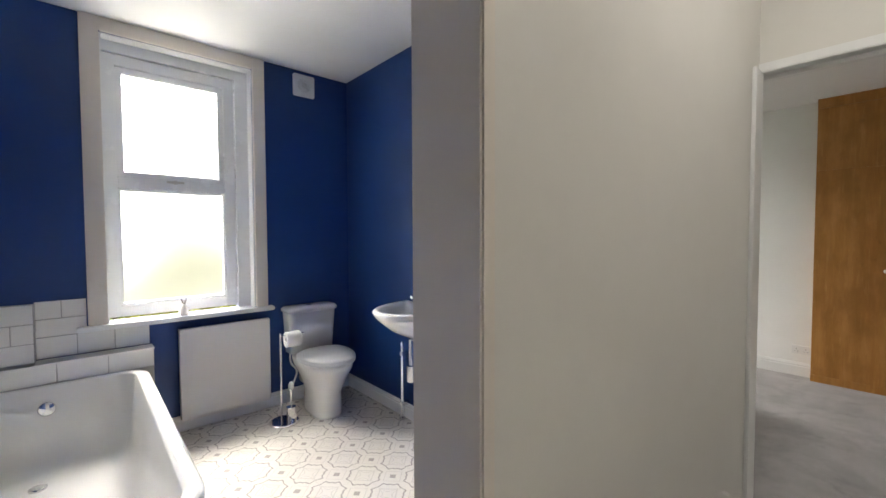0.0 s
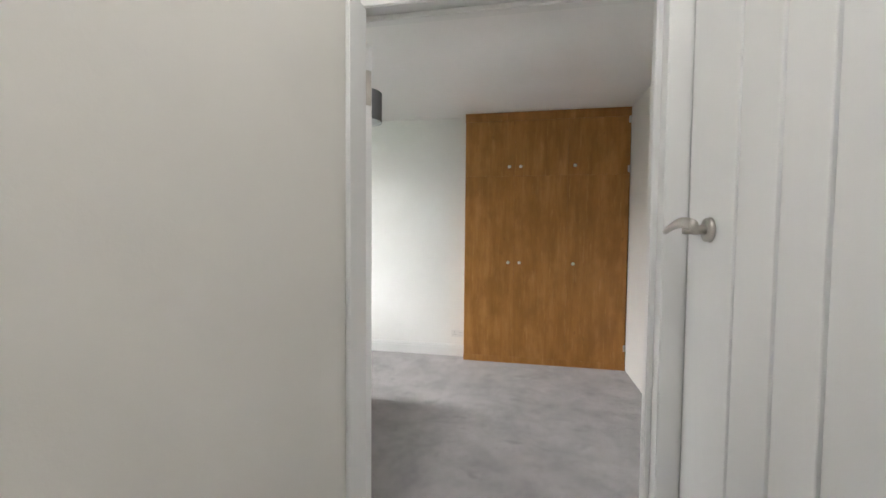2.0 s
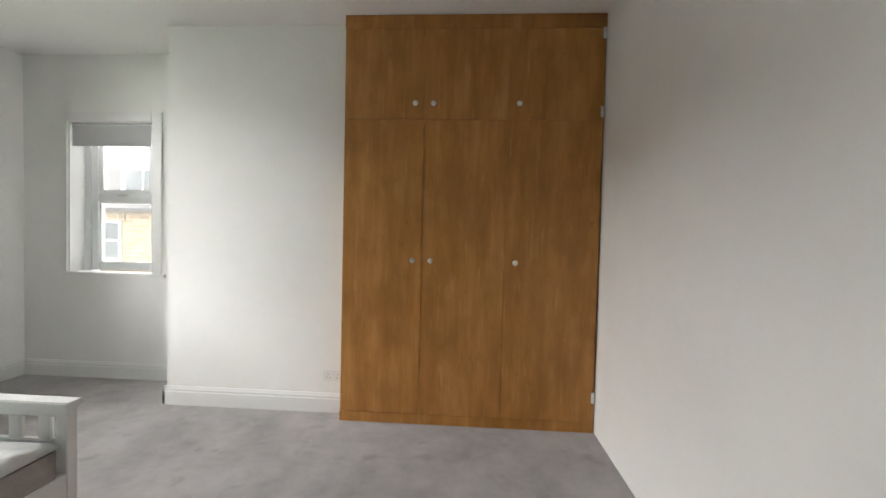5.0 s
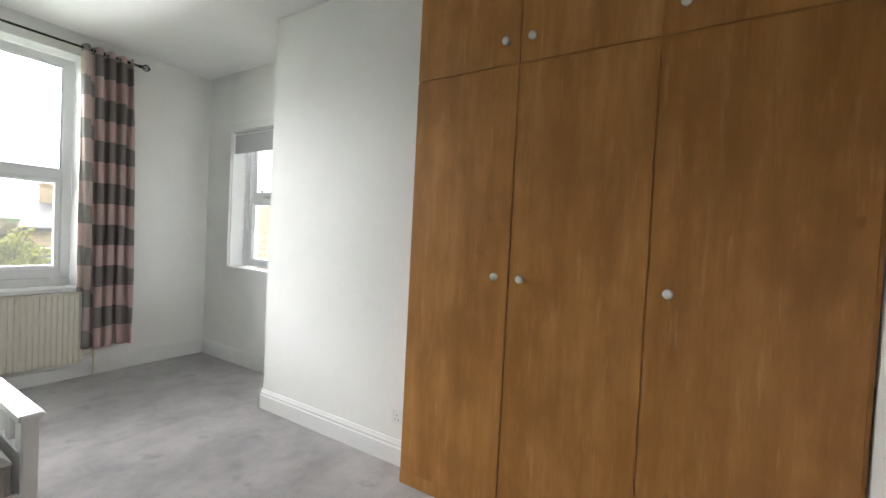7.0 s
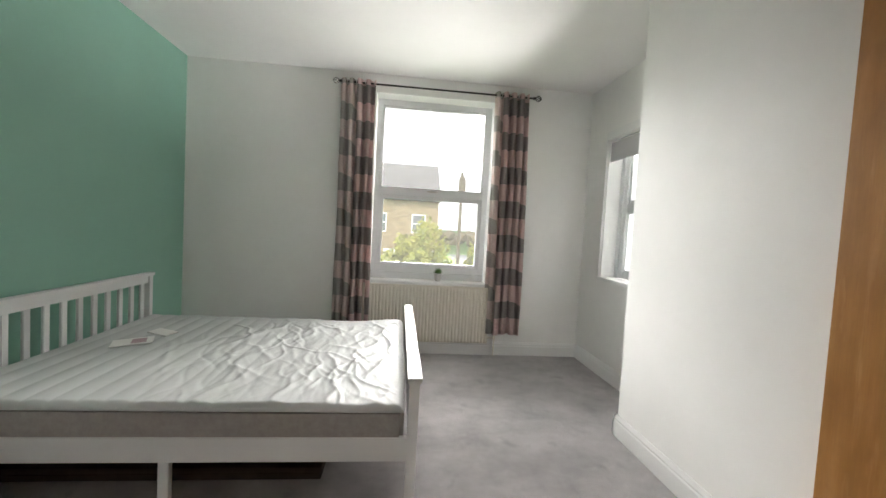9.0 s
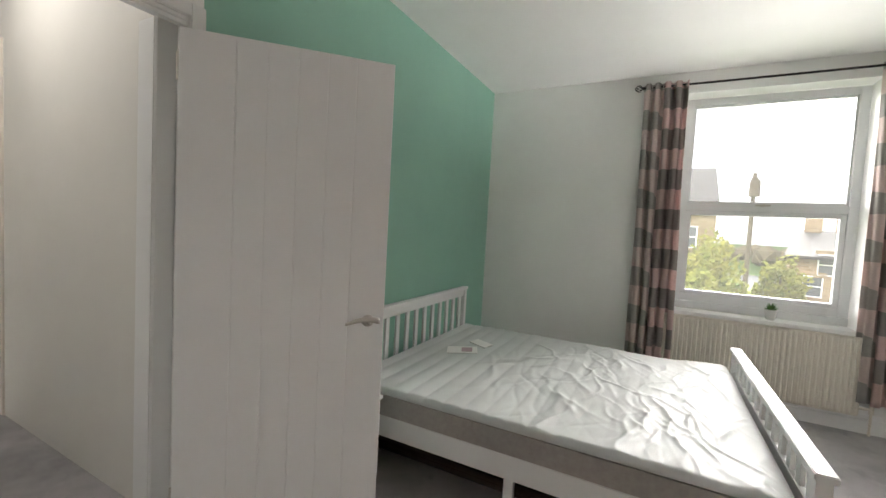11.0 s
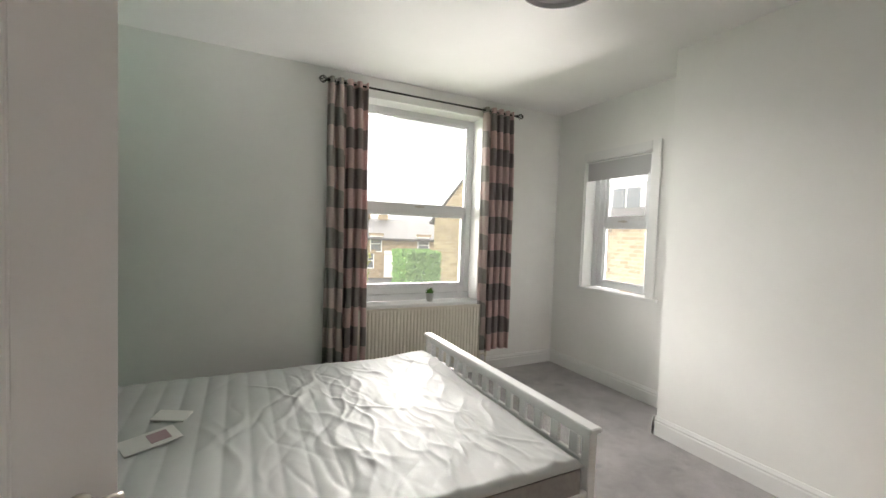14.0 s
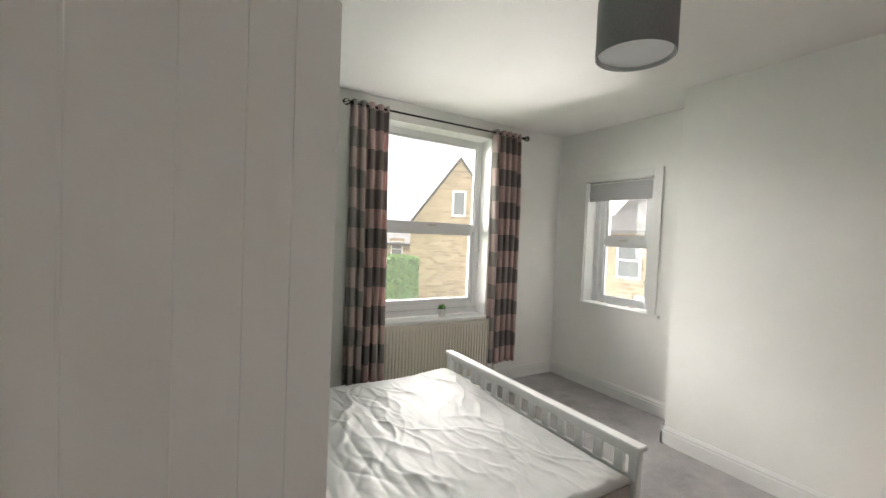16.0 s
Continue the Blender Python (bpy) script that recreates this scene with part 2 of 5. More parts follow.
def glass_mat(name, rough=0.0, tint=(1, 1, 1)):
    m = bpy.data.materials.new(name)
    m.use_nodes = True
    n, k = m.node_tree.nodes, m.node_tree.links
    n.remove(n["Principled BSDF"])
    tr, gl, mx, lw = n.new("ShaderNodeBsdfTransparent"), n.new("ShaderNodeBsdfGlossy"), n.new("ShaderNodeMixShader"), n.new("ShaderNodeLayerWeight")
    tr.inputs[0].default_value = (*tint, 1)
    gl.inputs["Roughness"].default_value = 0.02
    lw.inputs[0].default_value = 0.5
    k.new(calc(n, k, "ADD", calc(n, k, "MULTIPLY", calc(n, k, "POWER", lw.outputs["Facing"], 5.0), 0.5), 0.02), mx.inputs[0])
    k.new(tr.outputs[0], mx.inputs[1])
    k.new(gl.outputs[0], mx.inputs[2])
    # Faint translucent white over the pane imitates haze and glare before the view
    veil, veil_mix = n.new("ShaderNodeBsdfTranslucent"), n.new("ShaderNodeMixShader")
    veil_mix.inputs[0].default_value = 0.02
    k.new(mx.outputs[0], veil_mix.inputs[1])
    k.new(veil.outputs[0], veil_mix.inputs[2])
    k.new(veil_mix.outputs[0], n["Material Output"].inputs[0])
    return m


WHITE_WALL = painted("white_wall_paint", (0.85, 0.845, 0.825), 0.6, 0.04)
GREEN_WALL = painted("green_wall_paint", (0.27, 0.485, 0.385), 0.6, 0.05)
BLUE_WALL = painted("navy_wall_paint", (0.011, 0.048, 0.19), 0.36, 0.12, 0.1)
LANDING_WALL = painted("landing_wall_paint", (0.72, 0.70, 0.655), 0.6, 0.04)
CEIL = painted("ceiling_paint", (0.88, 0.87, 0.86), 0.75, 0.03)
GLOSS = painted("white_gloss_paint", (0.80, 0.80, 0.79), 0.32, 0.03, 0.04, 0.5)
DOOR_PAINT = painted("white_door_paint", (0.86, 0.86, 0.855), 0.4, 0.03, 0.08, 0.5)
BED_PAINT = painted("white_bed_paint", (0.80, 0.80, 0.79), 0.38, 0.03, 0.05, 0.5)
CREAM_TRIM = painted("cream_trim_paint", (0.74, 0.68, 0.61), 0.4, 0.04, 0.06, 0.5)
UPVC = painted("white_upvc", (0.80, 0.81, 0.82), 0.25, 0.02, 0.02, 0.5)
CREAM = painted("cream_radiator_enamel", (0.74, 0.70, 0.61), 0.35, 0.03, 0.03, 0.5)
WOOD = stained_wood("stained_veneer")
CARPET = carpet_mat()
VINYL = vinyl_mat()
CURTAIN = curtain_mat()
FILM = film_mat()
BORDER = mottled("mattress_border_cloth", (0.34, 0.31, 0.29), (0.40, 0.37, 0.345), 40, 0.8, 0.1)
TILE = painted("white_glazed_tile", (0.80, 0.78, 0.74), 0.15, 0.04, 0.01, 0.5)
GROUT = painted("grey_grout", (0.45, 0.43, 0.40), 0.9, 0.1)
CERAMIC = painted("white_ceramic", (0.82, 0.80, 0.77), 0.1, 0.02, 0.0, 0.5)
ACRYLIC = painted("white_acrylic", (0.80, 0.79, 0.76), 0.14, 0.02, 0.0, 0.5)
CHROME = material("chrome", 0.12, 1, (0.75, 0.75, 0.75))[0]
NICKEL = material("satin_nickel", 0.32, 1, (0.58, 0.55, 0.51))[0]
BLACK_METAL = material("black_iron", 0.45, 0.6, (0.03, 0.028, 0.027))[0]
PORCELAIN = painted("porcelain_knob", (0.78, 0.76, 0.70), 0.15, 0.03, 0.0)
SHADE = mottled("grey_lampshade_cloth", (0.27, 0.27, 0.275), (0.31, 0.31, 0.315), 120, 0.9, 0.1)
SHADE_IN = painted("white_shade_lining", (0.70, 0.71, 0.72), 0.8, 0.02)
PLASTIC = painted("white_plastic", (0.78, 0.78, 0.77), 0.3, 0.02, 0.0)
BLIND = mottled("grey_roller_blind_cloth", (0.50, 0.50, 0.51), (0.54, 0.54, 0.55), 150, 0.9, 0.05)
PAPER = painted("white_paper", (0.80, 0.78, 0.76), 0.6, 0.04)
PINKPRINT = painted("mauve_print", (0.45, 0.30, 0.33), 0.5, 0.1)
# Brown board, its colour darkened to carry the deep shade under the bed
CARDBOARD = mottled("darkened_board", (0.035, 0.024, 0.018), (0.06, 0.04, 0.028), 12)
TIMBER = mottled("pine_slat", (0.45, 0.32, 0.2), (0.55, 0.4, 0.26), 8)
DARK = material("hole_shade", 0.9, 0, (0.02, 0.02, 0.02))[0]
LEAF = mottled("succulent_leaf", (0.05, 0.12, 0.03), (0.10, 0.2, 0.05), 30, 0.5)
POT = mottled("grey_pot", (0.55, 0.54, 0.52), (0.66, 0.65, 0.63), 60, 0.7)
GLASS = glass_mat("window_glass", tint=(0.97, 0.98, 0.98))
STONE_A = stone_wall_mat("buff_sandstone", (0.37, 0.28, 0.18), (0.30, 0.225, 0.14), (0.20, 0.14, 0.085))
STONE_B = stone_wall_mat("brown_sandstone", (0.22, 0.145, 0.08), (0.28, 0.19, 0.11), (0.37, 0.28, 0.17))
SLATE = mottled("grey_slate", (0.055, 0.053, 0.053), (0.085, 0.08, 0.078), 3, 0.7)
GRASS = mottled("lawn_grass", (0.06, 0.12, 0.03), (0.12, 0.17, 0.05), 1.5)
HEDGE = mottled("hedge_leaf", (0.09, 0.19, 0.05), (0.19, 0.33, 0.10), 6)
BUSH = mottled("shrub_leaf", (0.12, 0.15, 0.03), (0.30, 0.28, 0.06), 2)
BARK = mottled("bark", (0.10, 0.08, 0.06), (0.16, 0.13, 0.1), 12)
ASPHALT = mottled("asphalt", (0.045, 0.045, 0.047), (0.07, 0.07, 0.07), 20)
DARKPANE = material("house_window_pane", 0.1, 0, (0.10, 0.11, 0.12))[0]
OBSCURE = material("obscured_glass", 0.4, 0, (0.95, 0.97, 0.96))[0]
ob_b = OBSCURE.node_tree.nodes["Principled BSDF"]
ob_b.inputs["Transmission Weight"].default_value = 1.0
ob_b.inputs["IOR"].default_value = 1.2


# Mesh helpers
def add_box(bm, x0, x1, y0, y1, z0, z1, m=None):
    vs = [bm.verts.new((x, y, z)) for x in (x0, x1) for y in (y0, y1) for z in (z0, z1)]
    for f in ((0, 1, 3, 2), (4, 6, 7, 5), (0, 4, 5, 1), (2, 3, 7, 6), (0, 2, 6, 4), (1, 5, 7, 3)):
        bm.faces.new([vs[i] for i in f])
    if m:
        bmesh.ops.transform(bm, matrix=m, verts=vs)
    return vs


def add_cyl(bm, p, q, r0, r1=None, seg=16):
    p, q = Vector(p), Vector(q)
    m = Matrix.Translation((p + q) / 2) @ (q - p).to_track_quat("Z", "Y").to_matrix().to_4x4()
    bmesh.ops.create_cone(bm, cap_ends=True, segments=seg, radius1=r0, radius2=r0 if r1 is None else r1, depth=(q - p).length, matrix=m)


def add_lathe(bm, profile, seg=24, m=None, sx=1.0, sy=1.0):
    rings = [[bm.verts.new((r * sx * math.cos(2 * math.pi * i / seg), r * sy * math.sin(2 * math.pi * i / seg), z)) for i in range(seg)] for r, z in profile]
    for a, b in zip(rings, rings[1:]):
        for i in range(seg):
            bm.faces.new((a[i], a[(i + 1) % seg], b[(i + 1) % seg], b[i]))
    closed = tuple(profile[0]) == tuple(profile[-1])
    if profile[0][0] > 1e-4 and not closed:
        bm.faces.new(rings[0][::-1])
    if profile[-1][0] > 1e-4 and not closed:
        bm.faces.new(rings[-1])
    if m:
        bmesh.ops.transform(bm, matrix=m, verts=[v for r in rings for v in r])


def add_loft(bm, rings, cap0=True, cap1=True):
    vr = [[bm.verts.new(p) for p in r] for r in rings]
    n = len(vr[0])
    for a, b in zip(vr, vr[1:]):
        for i in range(n):
            bm.faces.new((a[i], a[(i + 1) % n], b[(i + 1) % n], b[i]))
    if cap0:
        bm.faces.new(vr[0][::-1])
    if cap1:
        bm.faces.new(vr[-1])


def finish(name, bm, mat, parent=None, bevel=0.0, smooth=False, seg=2):
    if bevel:
        bmesh.ops.bevel(bm, geom=[e for e in bm.edges if e.calc_length() > bevel * 2.2], offset=bevel, segments=seg, affect="EDGES", clamp_overlap=True)
    bmesh.ops.recalc_face_normals(bm, faces=bm.faces)
    me = bpy.data.meshes.new(name)
    bm.to_mesh(me)
    bm.free()
    for m in (mat if isinstance(mat, (list, tuple)) else [mat]):
        me.materials.append(m)
    if smooth:
        for p in me.polygons:
            p.use_smooth = True
    ob = new(name, me)
    ob.parent = parent
    return ob


def boxes(name, mat, items, parent=None, bevel=0.0, m=None):
    bm = bmesh.new()
    for it in items:
        add_box(bm, *it, m=m)
    return finish(name, bm, mat, parent, bevel)


def empty(name, x=0, y=0, z=0):
    ob = new(name)
    ob.location = (x, y, z)
    ob.empty_display_size = 0.1
    return ob


def under(parent, *obs):
    """Parts built in world places become children of a thing with its base elsewhere."""
    for o in obs:
        o.parent = parent
        o.matrix_parent_inverse = Matrix.Translation(parent.location).inverted()


def tube(name, pts, r, mat, parent=None, cyclic=False):
    cu = bpy.data.curves.new(name, "CURVE")
    cu.dimensions, cu.bevel_depth, cu.bevel_resolution = "3D", r, 3
    s = cu.splines.new("NURBS")
    s.points.add(len(pts) - 1)
    for p, c in zip(s.points, pts):
        p.co = (*c, 1)
    s.use_endpoint_u, s.order_u, s.use_cyclic_u = True, 3, cyclic
    cu.use_fill_caps = True
    cu.materials.append(mat)
    tmp = bpy.data.objects.new(name, cu)
    me = bpy.data.meshes.new_from_object(tmp)
    bpy.data.objects.remove(tmp)
    for p in me.polygons:
        p.use_smooth = True
    ob = new(name, me)
    ob.parent = parent
    return ob


def structure(ob, label, category=""):
    return tagged(ob, label, category, "", "structure")


# Plan of the place
CZ = 2.725                      # ceiling
LF = 0.15                       # landing and bathroom floor, one step above the bedroom
WX, EX, CX = 2.25, 6.17, 5.73   # bedroom west wall, alcove back, chimney breast
NY, SY = 3.69, -0.97            # bedroom north and south walls
LY0, LY1, DX = -0.29, 0.535, 2.185  # landing walls and door wall
BX, BY, BW = 2.01, 3.32, -0.25  # bathroom east, north and west walls
NW0, NW1, NZ0, NZ1 = 3.98, 5.18, 0.73, 2.56  # north window opening
EW0, EW1, EZ0, EZ1 = 2.53, 3.28, 0.90, 2.17  # east window opening
BW0, BW1, BZ0, BZ1 = 0.41, 1.25, 0.92, 2.64  # bathroom window opening

structure(boxes("wall_north", WHITE_WALL, [(WX, NW0, NY, NY + 0.34, -0.2, CZ + 0.2), (NW1, EX + 0.3, NY, NY + 0.34, -0.2, CZ + 0.2),
          (NW0, NW1, NY, NY + 0.34, -0.2, NZ0 - 0.03), (NW0, NW1, NY, NY + 0.34, NZ1, CZ + 0.2)]), "white painted plaster wall with a window opening", "wall")
structure(boxes("wall_east", WHITE_WALL, [(EX, EX + 0.3, EW1, NY, -0.2, CZ + 0.2), (EX, EX + 0.3, SY - 0.2, EW0, -0.2, CZ + 0.2),
          (EX, EX + 0.3, EW0, EW1, -0.2, EZ0 - 0.03), (EX, EX + 0.3, EW0, EW1, EZ1, CZ + 0.2)]), "white painted alcove wall with a small window opening", "wall")
structure(boxes("chimney_breast", WHITE_WALL, [(CX, EX, 0.735, 2.065, -0.01, CZ + 0.05)], bevel=0.006), "white painted plaster chimney breast", "wall")
structure(boxes("wall_south", WHITE_WALL, [(WX, EX, SY - 0.2, SY, -0.2, CZ + 0.2)]), "plain white painted plaster wall", "wall")
structure(boxes("wall_west", [GREEN_WALL], [(BX + 0.1, WX, 0.66, NY + 0.34, -0.2, CZ + 0.2)]), "sage green painted feature wall behind the bed", "wall")
structure(boxes("wall_door", WHITE_WALL, [(DX + 0.003, WX, -0.23 - 0.03, 0.60, 2.035, CZ + 0.2), (DX + 0.003, WX, 0.60, 0.66, -0.2, CZ + 0.2),
          (DX + 0.003, WX, SY - 0.2, -0.26, -0.2, CZ + 0.2)]), "white painted wall around the bedroom doorway", "wall")
structure(boxes("landing_wall_north", LANDING_WALL, [(0.71, DX, LY1, LY1 + 0.11, -0.2, CZ + 0.2), (-1.2, -0.30, LY1, LY1 + 0.11, -0.2, CZ + 0.2),
          (-0.30, 0.71, LY1, LY1 + 0.11, 2.20, CZ + 0.2)]), "warm white painted landing wall beside the bathroom door", "wall")
structure(boxes("landing_wall_south", LANDING_WALL, [(-1.2, 1.30, LY0 - 0.12, LY0 - 0.005, -0.2, CZ + 0.2), (1.30, DX, LY0 - 0.12, LY0 - 0.05, -0.2, CZ + 0.2)]), "warm white painted landing wall", "wall")
structure(boxes("landing_wall_over_door", LANDING_WALL, [(DX - 0.003, DX + 0.002, LY0 - 0.05, LY1, 2.066, CZ)]), "warm white painted wall above the bedroom door", "wall")
structure(boxes("landing_wall_west", LANDING_WALL, [(-1.32, -1.2, LY0 - 0.12, LY1 + 0.11, -0.2, CZ + 0.2)]), "plain landing end wall", "wall")
structure(boxes("bathroom_wall_north", BLUE_WALL, [(BW - 0.1, BW0, BY, BY + 0.3, -0.2, CZ + 0.2), (BW1, BX + 0.1, BY, BY + 0.3, -0.2, CZ + 0.2),
          (BW0, BW1, BY, BY + 0.3, -0.2, BZ0 - 0.03), (BW0, BW1, BY, BY + 0.3, BZ1, CZ + 0.2)]), "navy blue painted bathroom wall with a window opening", "wall")
structure(boxes("bathroom_wall_east", BLUE_WALL, [(BX, BX + 0.1, LY1 + 0.11, BY, -0.2, CZ + 0.2)]), "navy blue painted bathroom wall", "wall")
structure(boxes("bathroom_wall_west", BLUE_WALL, [(BW - 0.1, BW, LY1 + 0.11, BY, -0.2, CZ + 0.2)]), "navy blue painted bathroom wall", "wall")
structure(boxes("bathroom_wall_south", BLUE_WALL, [(0.71, BX, LY1 + 0.11, LY1 + 0.13, -0.2, CZ + 0.2)]), "navy blue painted bathroom wall", "wall")

# Floors and ceilings
structure(boxes("floor", CARPET, [(DX - 0.05, EX, SY, NY, -0.12, 0.0)]), "grey cut-pile bedroom carpet with pale and dark pile marks", "carpet")
structure(boxes("landing_floor", CARPET, [(-1.2, DX, LY0, LY1, -0.1, LF)]), "grey cut-pile landing carpet", "carpet")
structure(boxes("bathroom_floor", VINYL, [(BW, BX, LY1, BY, -0.1, LF)]), "cream vinyl floor printed with taupe star outlines", "vinyl floor")
structure(boxes("ceiling", CEIL, [(WX, EX, SY, NY, CZ, CZ + 0.15)]), "white painted bedroom ceiling", "ceiling")
structure(boxes("landing_ceiling", CEIL, [(-1.2, DX, LY0, LY1, CZ, CZ + 0.15)]), "white painted landing ceiling", "ceiling")
structure(boxes("bathroom_ceiling", CEIL, [(BW, BX, LY1 + 0.11, BY, CZ, CZ + 0.15)]), "white painted bathroom ceiling", "ceiling")
structure(boxes("roof_slab", CEIL, [(-1.4, EX + 0.3, SY - 0.2, NY + 0.34, CZ + 0.2, CZ + 0.35)]), "plain slab that closes the house above", "roof")


def skirting(name, a, b, side, z0, h, t=0.018):
    """A moulded board from a to b on the floor, its face on the given side of the wall line."""
    (ax, ay), (bx, by) = a, b
    bm = bmesh.new()
    prof = [(0, 0), (t, 0), (t, h * 0.70), (t * 0.75, h * 0.76), (t * 0.85, h * 0.84), (t * 0.45, h * 0.95), (t * 0.35, h), (0, h)]
    rings = [[(x + side[0] * d, y + side[1] * d, z0 + z) for d, z in prof] for x, y in ((ax, ay), (bx, by))]
    add_loft(bm, rings)
    return structure(finish(name, bm, GLOSS), "white gloss moulded skirting board along the floor", "skirting board")


skirting("baseboard_north", (WX, NY), (EX, NY), (0, -1), 0, 0.135)
skirting("baseboard_east", (EX, NY), (EX, 2.065), (-1, 0), 0, 0.135)
skirting("baseboard_chimney_side", (EX, 2.065), (CX - 0.018, 2.065), (0, 1), 0, 0.135)
skirting("baseboard_chimney", (CX, 2.083), (CX, 0.735), (-1, 0), 0, 0.135)
skirting("baseboard_west", (WX, 0.66), (WX, NY), (1, 0), 0, 0.135)
skirting("baseboard_bathroom_north", (BW, BY), (BX, BY), (0, -1), LF, 0.10)
skirting("baseboard_bathroom_east", (BX, LY1 + 0.13), (BX, BY), (-1, 0), LF, 0.10)

# Bedroom doorway: lining, stop and architrave
structure(boxes("trim_bedroom_door", GLOSS, [
    (2.075, 2.183, 0.522, 0.5345, LF, 2.03), (2.155, 2.19, 0.526, 0.60, 0.0, 2.03), (DX - 0.012, WX + 0.004, -0.28, -0.225, 0.0, 2.03), (DX - 0.012, WX + 0.004, -0.28, 0.60, 2.03, 2.065),
    (DX + 0.03, DX + 0.065, -0.225, -0.21, 0.0, 2.015), (DX + 0.03, DX + 0.065, -0.225, 0.60, 2.015, 2.03)], bevel=0.003),
    "white gloss door lining and stops of the bedroom doorway", "door frame")
structure(boxes("trim_bedroom_architrave", GLOSS, [
    (WX + 0.003, WX + 0.018, 0.603, 0.66, 0.0, 2.10), (WX + 0.003, WX + 0.018, -0.30, -0.235, 0.0, 2.10), (WX + 0.003, WX + 0.018, -0.235, 0.603, 2.045, 2.10)], bevel=0.004),
    "white gloss architrave round the doorway", "architrave")
structure(boxes("trim_bathroom_door", CREAM_TRIM, [
    (0.682, 0.71, LY1 - 0.012, LY1 + 0.135, LF, 2.17), (-0.30, -0.272, LY1 - 0.012, LY1 + 0.135, LF, 2.17), (-0.30, 0.71, LY1 - 0.012, LY1 + 0.135, 2.17, 2.20)], bevel=0.004),
    "cream-white painted bathroom door frame and architrave", "door frame")


def lever(parent, rose, out, along, mat=NICKEL):
    """A round rose with a bowed lever: out from the leaf, then along it."""
    rose, out, along = Vector(rose), Vector(out).normalized(), Vector(along).normalized()
    bm = bmesh.new()
    add_cyl(bm, rose, rose + out * 0.009, 0.026, 0.024, 24)
    add_cyl(bm, rose + out * 0.009, rose + out * 0.05, 0.010, 0.009, 14)
    base = rose + out * 0.048
    rings = []
    for i in range(15):
        s = i / 14
        c = base + along * (-0.042 + 0.138 * s) + Vector((0, 0, 0.019 * math.sin(math.pi * (0.2 + 0.8 * s)) - 0.004))
        h, w = 0.0125 - 0.0065 * s * s, 0.0085 - 0.002 * s
        rings.append([c + Vector((0, 0, 1)) * h * math.sin(a) + out * w * math.cos(a) for a in [2 * math.pi * j / 10 for j in range(10)]])
    add_loft(bm, rings)
    h = finish("handle", bm, mat, None, smooth=True)
    under(parent, h)
    return tagged(h, "satin nickel lever handle on a round rose")


def grooved_leaf(name, hinge, turn, width, z0, height, grooves, label, thick=0.036, gap=0.0011, depth=0.0012):
    """A moulded cottage door: its leaf runs from the hinge along the turned x axis; grooves is where its V-joints stand."""
    root = empty(name, hinge[0], hinge[1], z0)
    m = Matrix.Rotation(radians(turn), 4, "Z")
    cuts = [0.0] + list(grooves) + [width]
    bm = bmesh.new()
    for a, b in zip(cuts, cuts[1:]):
        a2, b2 = a + (gap if a > 0 else 0), b - (gap if b < width else 0)
        add_box(bm, a2, b2, -thick / 2, thick / 2, 0.0, height, m)
    add_box(bm, 0.004, width - 0.004, -thick / 2 + depth, thick / 2 - depth, 0.002, height - 0.002, m)
    finish("leaf", bm, DOOR_PAINT, root, 0.0015, seg=1)
    tagged(root, label, "door")
    return root, m


GROOVES = (0.186, 0.296, 0.406, 0.516, 0.626)
turn = 46.2
door, dm = grooved_leaf("bedroom_door", (2.278, 0.56), turn, 0.778, 0.008, 1.977, GROOVES, "white moulded cottage door standing half open beside the bed")
nrm, aln = dm @ Vector((0, -1, 0)), dm @ Vector((1, 0, 0))
for sgn in (1, -1):
    lever(door, Vector(door.location) + aln * 0.71 + nrm * 0.018 * sgn + Vector((0, 0, 0.905)), nrm * sgn, -aln)
for hz in (0.16, 1.80):
    hb = bmesh.new()
    place = Matrix.Translation(door.location) @ dm
    add_cyl(hb, place @ Vector((-0.010, 0.016, hz)), place @ Vector((-0.010, 0.016, hz + 0.1)), 0.0065, None, 12)
    add_box(hb, -0.004, -0.0005, -0.014, 0.016, hz, hz + 0.1, place)
    hg = finish("hinge", hb, NICKEL)
    under(door, hg)
    tagged(hg, "satin nickel butt hinge")

# A second cottage door stands shut on the landing, with its frame
cupboard, cm = grooved_leaf("landing_door", (1.345, LY0 - 0.005), 0, 0.822, LF + 0.01, 2.16, (0.15, 0.255, 0.377, 0.485, 0.61), "white grooved cottage door shut on the landing", 0.036, 0.0045, 0.012)
lever(cupboard, (2.055, LY0 + 0.013, 1.445), (0, 1, 0), (1, 0.06, 0))
structure(boxes("trim_landing_door", GLOSS, [(1.30, 1.34, LY0 - 0.05, LY0 + 0.022, LF, 2.42), (1.30, DX - 0.013, LY0 - 0.05, LY0 + 0.022, 2.325, 2.42)], bevel=0.004),
          "white gloss frame of the landing door", "door frame")


